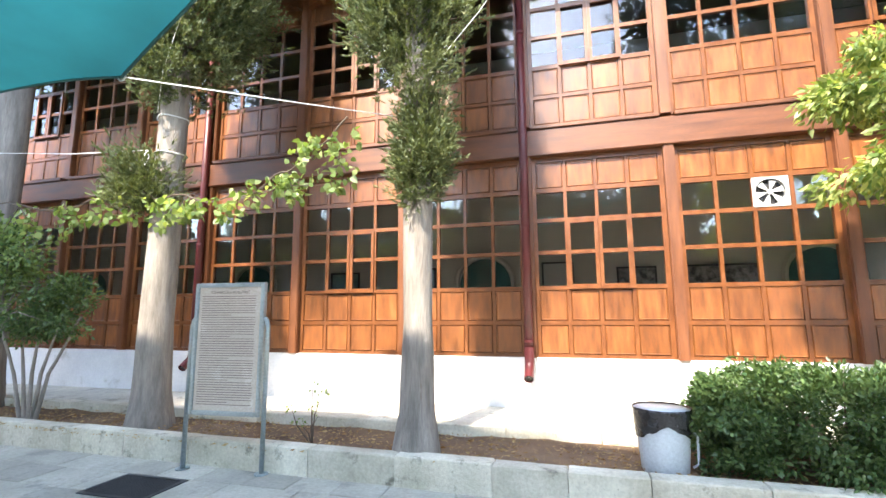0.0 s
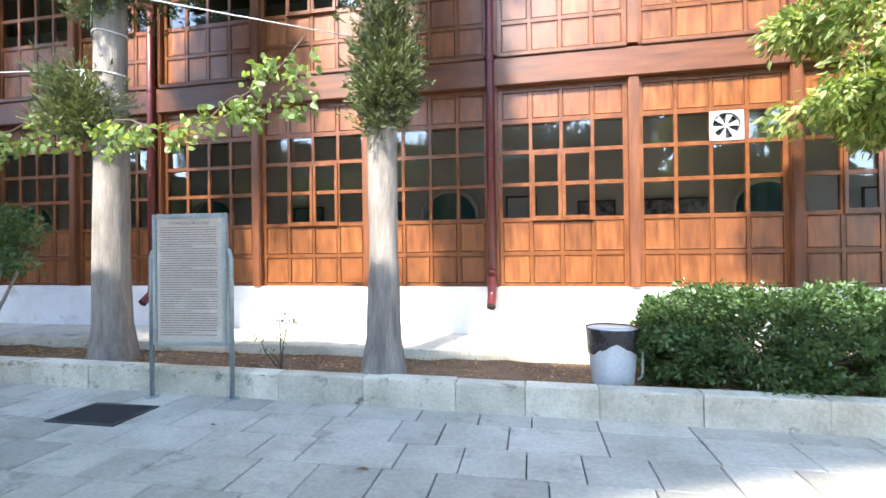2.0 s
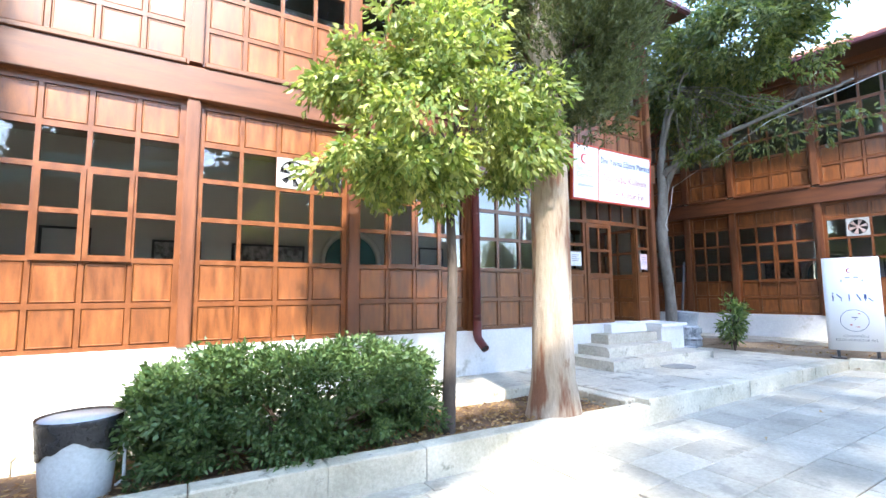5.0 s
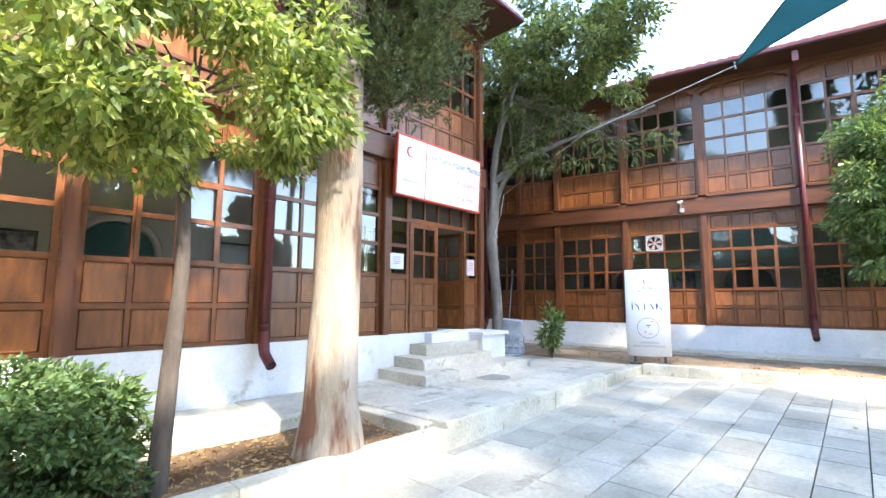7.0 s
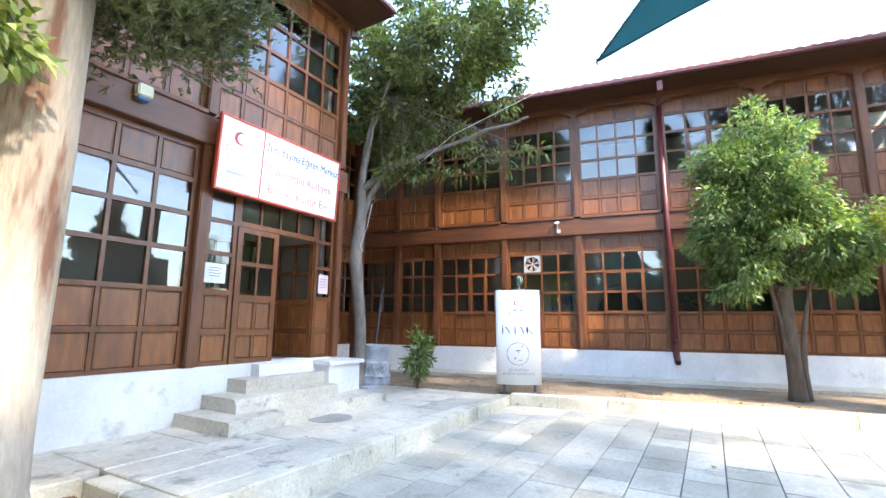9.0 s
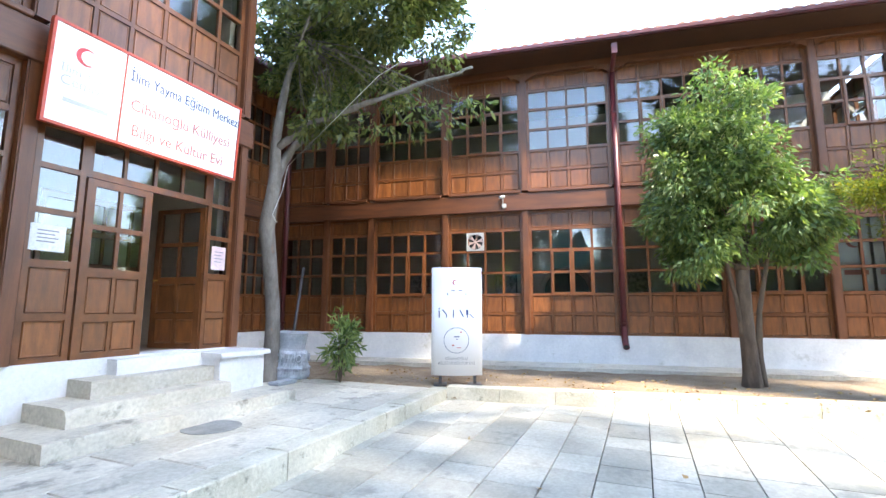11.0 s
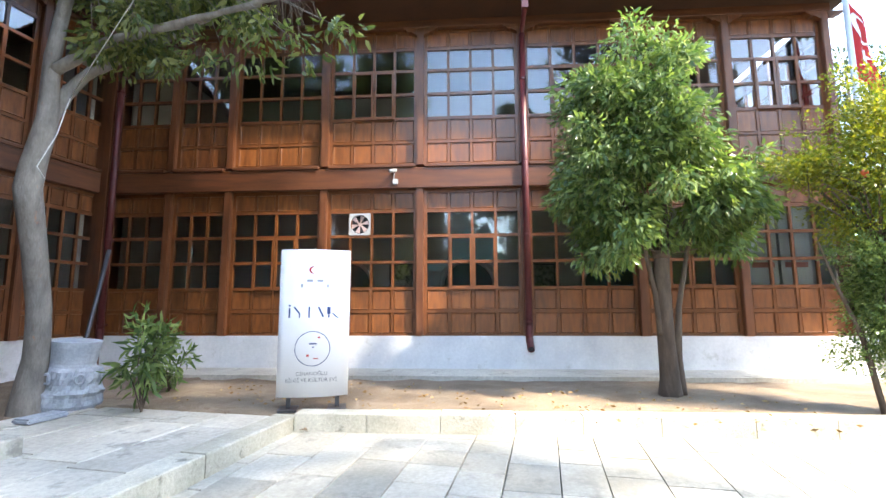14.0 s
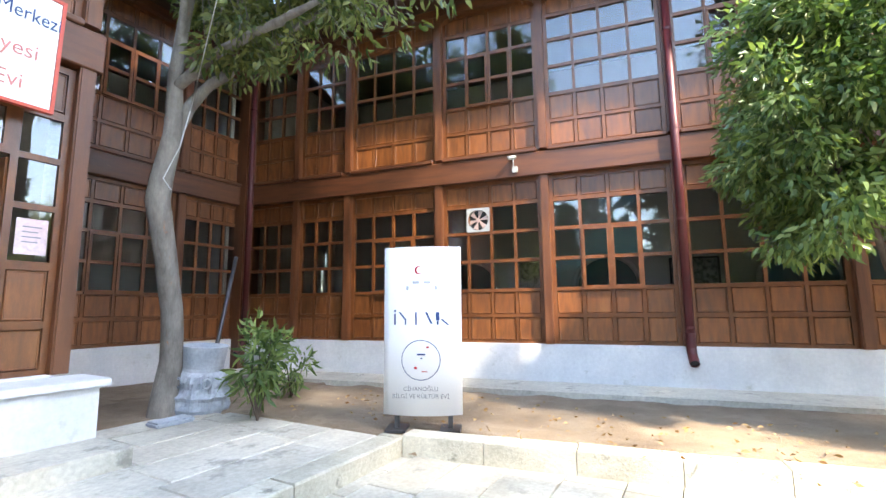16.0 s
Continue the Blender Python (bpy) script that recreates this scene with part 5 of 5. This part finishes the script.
def sail(corners, label, sag=0.25, pinch=0.10):
    s = empty("shade_sail", Matrix.Translation((0, 0, 0)), label, "shade sail", "shade sails")
    a, b, c, d = [Vector(q) for q in corners]
    mid = (a + b + c + d) / 4
    bm = bmesh.new()
    n = 24
    g = []
    for j in range(n + 1):
        row = []
        for i in range(n + 1):
            u, v = i / n, j / n
            p = (a * (1 - u) + b * u) * (1 - v) + (d * (1 - u) + c * u) * v
            eu, ev = 4 * u * (1 - u), 4 * v * (1 - v)
            e = pinch * (eu * (1 - ev) + ev * (1 - eu))
            p = p.lerp(mid, e)
            p.z -= sag * eu * ev - 0.03 * noise.noise((u * 5, v * 5, 0))
            row.append(bm.verts.new(p))
        g.append(row)
    for j in range(n):
        for i in range(n):
            bm.faces.new((g[j][i], g[j][i + 1], g[j + 1][i + 1], g[j + 1][i]))
    hems = [[q.co.copy() for q in g[0]], [q.co.copy() for q in g[-1]], [r_[0].co.copy() for r_ in g], [r_[-1].co.copy() for r_ in g]]
    part("cloth", bm, sail_cloth, s, "", True)
    for h_ in hems:
        hb_ = bmesh.new()
        tube(hb_, h_, 0.014, 6)
        part("hem", hb_, sail_hem, s, "", True)
    for q in (a, b, c, d):
        hb_ = bmesh.new()
        tube(hb_, [q + Vector((0.04 * math.cos(2 * math.pi * i / 12), 0, 0.04 * math.sin(2 * math.pi * i / 12))) for i in range(13)], 0.008, 6, False)
        part("corner_ring", hb_, steel, s, "", True)
    return s


def rope(pts, label, r=0.006):
    bm = bmesh.new()
    tube(bm, pts, r, 6)
    return tagged(part("rope", bm, rope_white, None, "", True), label, "rope", "ropes")


sail([(-3.93, 3.08, 3.86), (-10.2, 3.75, 3.45), (-6.5, -4.5, 5.2), (6.2, 0.75, 5.4)], "teal shade sail stretched over the court by white ropes", 0.25, 0.16)
sail([(9.25, 2.05, 4.68), (11.3, -3.2, 6.4), (8.9, -2.6, 7.6), (8.0, 0.75, 7.3)], "teal shade sail stretched high over the paving", 0.1, 0.32)
rope([(-3.93, 3.08, 3.86), (-2.9, 4.0, 3.93), (-1.86, 4.9, 4.0)], "white rope from the sail to the cypress trunk")
rope([(-1.6, 4.9, 4.5), (-0.9, 4.5, 4.9), (1.2, 3.2, 6.4)], "white rope running up from the cypress trunk")
rope([(-5.8, 5.02, 4.05), (-7.1, 4.95, 4.1), (-9.6, 4.9, 4.35)], "white rope tied between two cypress trunks")
rope([(-5.68, 5.02, 4.6), (-5.4, 4.8, 5.1), (-4.81, 4.5, 5.7)], "white rope running up from the cypress trunk")
for z in (4.05, 4.6):
    c = [(-5.68 + 0.205 * math.cos(a), 5.3 + 0.205 * math.sin(a), z + 0.01 * math.sin(3 * a)) for a in (2 * math.pi * i / 20 for i in range(21))]
    rope(c, "white rope wound round a cypress trunk", 0.010)
rope([(-5.8, 5.02, 4.05), (-5.86, 5.0, 3.93), (-5.8, 5.0, 3.82), (-5.74, 5.0, 3.93), (-5.8, 5.02, 4.05)], "knotted end of white rope on a trunk")
rope([(9.25, 2.05, 4.68), (10.4, 4.6, 4.75), (11.78, 7.38, 4.25)], "pale rope from the sail to the corner tree", 0.005)
rope([(11.78, 7.38, 4.25), (11.70, 7.42, 3.75), (11.55, 7.47, 3.3), (11.66, 7.48, 3.18)], "pale rope wound on the corner tree", 0.007)

# ---- flag poles ----
pole_white = surface("white_painted_pole", [(0.3, (0.66, 0.67, 0.69)), (0.7, (0.74, 0.75, 0.77))], 3, 0.35, metal=0.2)
def flag_pole(x, y, h):
    f = empty("flag_pole", Matrix.Translation((x, y, 0.1)), "tall white painted metal flag pole", "flag pole", "flag poles")
    bm = bmesh.new()
    tube(bm, [(0, 0, 0), (0, 0, h * 0.5), (0, 0, h)], [0.07, 0.06, 0.045], 14)
    part("shaft", bm, pole_white, f, "", True)
    bm = bmesh.new()
    tube(bm, [(0, 0, h), (0, 0, h + 0.03)], [0.075, 0.06], 14)
    part("cap", bm, pole_white, f, "", True)


flag_pole(16.75, -4.05, 7.6)
flag_pole(17.4, -5.25, 9.5)
flag_red = surface("red_flag_cloth", [(0.3, (0.5, 0.015, 0.02)), (0.7, (0.6, 0.03, 0.03))], 3, 0.8)
fl = empty("flag", Matrix.Translation((16.75, -4.05, 0)), "red flag with white crescent and star hanging from a pole", "flag")


def flag_pt(u, v):
    return Vector((0.03 + 0.04 * math.sin(v * 9 + u * 4), -0.03 - 0.46 * u * (0.45 + 0.55 * v) + 0.05 * math.sin(u * 14) * v, 7.45 - 1.75 * v - 0.55 * u * (1 - 0.3 * v)))


bm = bmesh.new()
g = [[bm.verts.new(flag_pt(i / 16, j / 20)) for i in range(17)] for j in range(21)]
for j in range(20):
    for i in range(16):
        bm.faces.new((g[j][i], g[j][i + 1], g[j + 1][i + 1], g[j + 1][i]))
part("cloth", bm, flag_red, fl, "", True)
bm = bmesh.new()
ro, ri = [], []
for i in range(17):
    a = radians(40 + 280 * i / 16)
    ro.append(bm.verts.new(flag_pt(0.5 + 0.36 * math.cos(a), 0.30 + 0.17 * math.sin(a)) + Vector((-0.02, 0, 0))))
    ri.append(bm.verts.new(flag_pt(0.58 + 0.27 * math.cos(a), 0.30 + 0.13 * math.sin(a)) + Vector((-0.02, 0, 0))))
for i in range(16):
    bm.faces.new((ro[i], ro[i + 1], ri[i + 1], ri[i]))
part("crescent", bm, sign_white, fl)
bm = bmesh.new()
st = [bm.verts.new(flag_pt(0.55 + (0.24 if i % 2 == 0 else 0.10) * math.cos(math.pi * i / 5), 0.60 + (0.10 if i % 2 == 0 else 0.042) * math.sin(math.pi * i / 5)) + Vector((-0.03, 0, 0))) for i in range(10)]
c = bm.verts.new(flag_pt(0.55, 0.60) + Vector((-0.03, 0, 0)))
for i in range(10):
    bm.faces.new((st[i], st[(i + 1) % 10], c))
part("star", bm, sign_white, fl)

# ---- surroundings: tall pines round the court, some added for shade, unseen closing walls ----
def pine(x, y, h, r, seed, thick=1, bare=0.25):
    t = empty("pine_tree", Matrix.Translation((x, y, 0)), "tall dark pine round the court, many unseen and added for shade", "tree", "pines")
    bm = bmesh.new()
    tube(bm, [(0, 0, -0.1), (0.1, 0, h * 0.5), (0, 0.1, h * 0.95)], [0.3, 0.2, 0.05] if bare < 0.4 else [0.17, 0.15, 0.05], 10)
    part("trunk", bm, bark_brown, t, "", True)
    g = np.random.default_rng(seed)
    cl = []
    for k in range(60 * thick):
        f = g.uniform(0.25, 1.0)
        a, q = g.uniform(0, 6.28), g.uniform(0.3, 1.0) * r * (1.12 - f) * 1.25
        f = bare + (f - 0.25) / 0.75 * (1 - bare)
        cl.append((q * math.cos(a), q * math.sin(a), h * f))
    part("crown", foliage(np.array(cl), 55, r * 0.30, 0.42, 0.12 + 0.05 * (thick - 1), leaf_far, "crown", -0.1), None, t)


for i, (x, y, h, r) in enumerate(((-12, -15, 14, 3.0), (-6, -18, 12, 2.8), (0, -15, 15, 2.6), (5.5, -19, 13, 3.2), (10.5, -18, 10, 1.5), (18, -20, 9, 2.0), (-17, -8, 13, 3.0), (-19, -1, 15, 3.2), (-16, 2.5, 11, 2.4), (-21, -14, 14, 3.0))):
    pine(x, y, h, r, 200 + i, 2)
for i, (x, y, h, r) in enumerate(((37, -16, 16, 3.4), (33, -17.5, 12, 3.0), (42, -21, 18, 4.0), (31, -14.5, 9, 2.6), (46, -20, 17, 4.0))):
    pine(x, y, h, r, 300 + i)
# unseen tall pines, placed and sized to shade the facades and paving
for i, (x, y, h, r) in enumerate(((4.4, -5.6, 23, 2.8), (7.0, -6.4, 26, 2.6), (9.6, -7.2, 27, 3.0), (15.2, -9.4, 19, 2.2), (-11.6, -5.8, 19, 2.6), (-14.2, -6.6, 19, 2.7))):
    pine(x, y, h, r, 400 + i, 2 if i < 2 else 3, 0.26 if i < 2 else 0.52)
# dense unseen row that keeps the lower panes' reflections dark
for i in range(13):
    pine(-19 + 3.2 * i, -21.0 + 0.8 * math.sin(i * 2.1), 10.5 + 1.6 * math.sin(i * 1.7) if i < 9 else 5.6 + 1.2 * math.sin(i * 2.3), 3.6, 500 + i, 4, 0.06)
# added walls out of view; timber brown so the panes mirror something dark
bm = bmesh.new()
box(bm, -24, -24.3, -0.05, 24, -24.0, 7.0)
structure("wall_south", bm, wood_beam, "unseen plain wall added to close the court, brown for dark reflections", "wall")
bm = bmesh.new()
box(bm, -24.3, -24, -0.05, -24.0, 7.2, 7.0)
structure("wall_west", bm, wood_beam, "unseen plain wall added to close the court, brown for dark reflections", "wall")

bm = bmesh.new()
box(bm, 22.0, -20.0, -0.05, 22.3, -5.6, 1.35)
box(bm, 21.95, -20.0, 1.35, 22.35, -5.6, 1.45)
structure("wall_garden", bm, plaster_base, "low whitewashed garden wall beyond the wing", "wall")

# ---- things seen through the glass ----
frame_dark = surface("dark_picture_frame", [(0.3, (0.03, 0.03, 0.035)), (0.7, (0.06, 0.06, 0.065))], 4, 0.5)
pic_teal = surface("teal_picture_sheet", [(0.3, (0.10, 0.26, 0.27)), (0.7, (0.4, 0.5, 0.48))], 3, 0.5, bump=0)
pic_grey = surface("grey_picture_sheet", [(0.35, (0.06, 0.06, 0.07)), (0.6, (0.4, 0.4, 0.4))], 9, 0.5, bump=0)


def arch_door(m, x, z0, w, h, y):
    a = empty("arched_doorway", m @ Matrix.Translation((x, y, z0)), "dark teal arched doorway in the inner wall", "doorway", "inner arches", "structure")
    bm = bmesh.new()
    pts = [(-w / 2, 0), (w / 2, 0)] + [(w / 2 * math.cos(t), h - w / 2 + w / 2 * math.sin(t)) for t in (math.pi * i / 12 for i in range(13))]
    f = [bm.verts.new((px, -0.02, pz)) for px, pz in pts]
    b = [bm.verts.new((px, 0.02, pz)) for px, pz in pts]
    bm.faces.new(f)
    for i in range(len(f)):
        bm.faces.new((f[i], f[(i + 1) % len(f)], b[(i + 1) % len(f)], b[i]))
    part("door_leaf", bm, interior_teal, a)
    bm = bmesh.new()
    t2 = [(px * 1.12, -0.05, pz * 1.04) for px, pz in pts[1:]] + [(-w / 2 * 1.12, -0.05, 0)]
    tube(bm, t2, 0.06, 6)
    part("surround", bm, interior_paint, a)


def picture(m, x, z, w, h, y, mat, lab):
    p = empty("framed_picture", m @ Matrix.Translation((x, y, z)), lab, "picture", "pictures inside")
    part("sheet", block(-w / 2, -0.01, -h / 2, w / 2, 0.0, h / 2), mat, p)
    for q in ((-w / 2 - 0.04, -h / 2 - 0.04, w / 2 + 0.04, -h / 2), (-w / 2 - 0.04, h / 2, w / 2 + 0.04, h / 2 + 0.04), (-w / 2 - 0.04, -h / 2, -w / 2, h / 2), (w / 2, -h / 2, w / 2 + 0.04, h / 2)):
        part("frame_bar", block(q[0], -0.03, q[1], q[2], 0.0, q[3]), frame_dark, p)


for x in (-13.5, -8.0, -1.9, 4.6):
    arch_door(A_M, x, 1.06, 1.15, 1.9, 3.16)
for x in (1.5, 4.8, 8.5):
    arch_door(E_M, x, 1.05, 1.3, 1.75, 3.16)
for x, w, h, mat in ((-5.4, 0.7, 0.7, pic_teal), (-3.4, 0.6, 0.8, pic_teal), (-0.3, 0.6, 0.9, paper), (1.3, 0.7, 0.6, pic_grey), (2.9, 1.3, 0.6, pic_grey), (6.6, 0.6, 0.8, paper)):
    picture(A_M, x, 2.35, w, h, 3.17, mat, "framed sheet on the inner wall seen through the panes")
for x, w, h, mat in ((0.2, 0.9, 0.7, pic_grey), (3.0, 0.6, 0.8, pic_grey), (6.6, 0.9, 0.7, pic_grey)):
    picture(E_M, x, 2.35, w, h, 3.17, mat, "framed sheet on the inner wall seen through the panes")
rb = empty("banner_stand", E_M @ Matrix.Translation((10.72, 0.17, 1.05)), "white roll-up banners with red print behind the glass", "banner")
for k in range(2):
    part("banner_sheet", block(-0.45 + 0.62 * k, 0, 0.1, 0.11 + 0.62 * k, 0.02, 2.55), sign_white, rb)
    part("red_print", block(-0.38 + 0.62 * k, -0.006, 1.3, 0.04 + 0.62 * k, 0.001, 1.4), ink_rose, rb)
    part("foot", block(-0.45 + 0.62 * k, -0.08, 0.0, 0.11 + 0.62 * k, 0.1, 0.1, 0.02), steel, rb)
crescent(0.14, rb, ink_rose, Matrix.Translation((-0.17, -0.008, 2.0)))

# ---- kerbs, terrace edge, paving: single stones ----
def stone_mesh(lx, ly, lz, seed, bev=0.012, jit=0.006):
    """Worn block with its origin at one bottom corner."""
    key = ("s", round(lx, 2), round(ly, 2), round(lz, 3), seed % 3)
    if key in cache:
        return cache[key]
    bm = bmesh.new()
    b = bev
    x, y, z = lx, ly, lz
    r = random.Random(seed)
    j = lambda: r.uniform(-jit, jit)
    lower = [bm.verts.new(p) for p in ((0, 0, 0), (x, 0, 0), (x, y, 0), (0, y, 0))]
    mid = [bm.verts.new((px, py, z - b + j() * 0.5)) for px, py in ((0, 0), (x, 0), (x, y), (0, y))]
    top = [bm.verts.new((px + j(), py + j(), z + j() * 0.6)) for px, py in ((b, b), (x - b, b), (x - b, y - b), (b, y - b))]
    for a, c in ((lower, mid), (mid, top)):
        for i in range(4):
            bm.faces.new((a[i], a[(i + 1) % 4], c[(i + 1) % 4], c[i]))
    bm.faces.new(top)
    return cache.setdefault(key, mesh_of("stone", bm, None))


def with_mat(me, mat):
    key = (me.name, mat.name)
    if key not in cache:
        m2 = me.copy()
        m2.materials.clear()
        m2.materials.append(mat)
        cache[key] = m2
    return cache[key]


def row_of_stones(name, label, m, x0, x1, y0, depth, z0, height, mat, lens=(0.7, 0.8, 0.9, 1.0), gap=0.008, slope=None, lift=0.004):
    k = empty(name, m, label, "kerb", "", "structure")
    x, n = x0, 0
    while x < x1 - 0.05:
        l_ = min(random.choice(lens), x1 - x)
        zz = z0 if slope is None else z0 + slope(x + l_ / 2)
        ob = part("stone", with_mat(stone_mesh(l_ - gap, depth, height, n), mat), None, k, m=Matrix.Translation((x, y0 + random.uniform(-0.005, 0.005), zz + random.uniform(-lift, lift))))
        x += l_
        n += 1
    return k


row_of_stones("planter_kerb", "low kerb of pale limestone blocks round the planter", Matrix.Translation((6.42, 4.46, 0)) @ pose(0, 0, 0, 0, 0, -1.5), -24.4, 0.0, 0.0, 0.20, -0.05, 0.345, kerb_stone)
row_of_stones("planter_end_kerb", "short return kerb closing the planter", Matrix.Translation((6.42, 4.67, 0)) @ pose(0, 0, 0, 0, 0, 90), 0, 1.19, 0.0, 0.2, 0.0, 0.33, kerb_stone, (0.6,))
row_of_stones("walkway_kerb", "rough stone edging of the walkway behind the planter", I4, -18, 6.22, 5.86, 0.17, 0.05, 0.31, kerb_stone, (0.9, 1.1, 1.3))
row_of_stones("terrace_edge", "worn limestone edging blocks of the terrace", I4, 6.42, 12.52, 4.47, 0.285, -0.06, 0.42, kerb_stone, (1.0, 1.2, 1.4))
row_of_stones("bed_kerb", "kerb of pale limestone blocks before the sandy bed", E_M, 2.82, 13.5, -3.68, 0.24, 0.0, 0.40, kerb_stone, (0.75, 0.85, 1.0))

for k_, y_ in enumerate((4.765, 5.365, 5.965, 6.565)):
    row_of_stones("terrace_paving", "large worn stone slabs of the terrace floor", I4, 6.42 - 0.0, 12.42, y_, 0.592 if k_ < 3 else 0.567, 0.29, 0.065, terrace_stone, (0.8, 1.0, 1.3), 0.005, lift=0.0012)
row_of_stones("walkway_paving", "large stone slabs of the walkway floor", I4, -18, 6.42, 6.03, 1.1, 0.28, 0.07, terrace_stone, (1.1, 1.3, 1.6), 0.006, lift=0.0012)

pav = empty("paving", I4, "courtyard paving of pale rectangular limestone slabs", "pavement", "", "structure")
rest = bmesh.new()
rp = random.Random(5)
y, row = 4.80, 0
near = 0
while y > -8.0:
    d = rp.choice((0.38, 0.42, 0.46, 0.5))
    x = -14 + rp.uniform(0, 0.6)
    while x < 13.4:
        l_ = rp.choice((0.42, 0.5, 0.6, 0.7, 0.8))
        xe = 12.55 + 0.1565 * (4.3 - y)
        if x > xe:
            break
        l2 = min(l_, xe + 0.3 - x)
        zj = rp.uniform(-0.002, 0.002)
        hole = -4.83 < x + l2 / 2 < -4.03 and 3.76 < y - d / 2 < 4.28
        if not hole:
            if y > 1.7 and x > -9 and near < 300:
                near += 1
                ob = part("slab", with_mat(stone_mesh(l2 - 0.011, d - 0.011, 0.045, near, 0.006, 0.0015), paver), None, pav, m=Matrix.Translation((x, y - d, ramp_z(x) + zj - 0.045)))
                ob.rotation_euler = (0, -math.atan(0.0225) if 4 < x < 12 else 0, 0)
            else:
                for v in box(rest, x, y - d, -0.06, x + l2 - 0.012, y - 0.012, zj):
                    v.co.z += ramp_z(v.co.x)
        x += l2
    y -= d
    row += 1
me = mesh_of("slabs", rest, surface("limestone_paver_far", [(0.3, (0.33, 0.305, 0.245)), (0.7, (0.49, 0.455, 0.375))], 1.6, 0.75, (1, 1, 1), 24, 0.5, 0.006, (2.2, 0.56, (0.25, 0.235, 0.195)), (0.78, 1.12), island=True))
tagged(part("slabs", me, None, pav), "further slabs of the paving", "", "", "stuff")
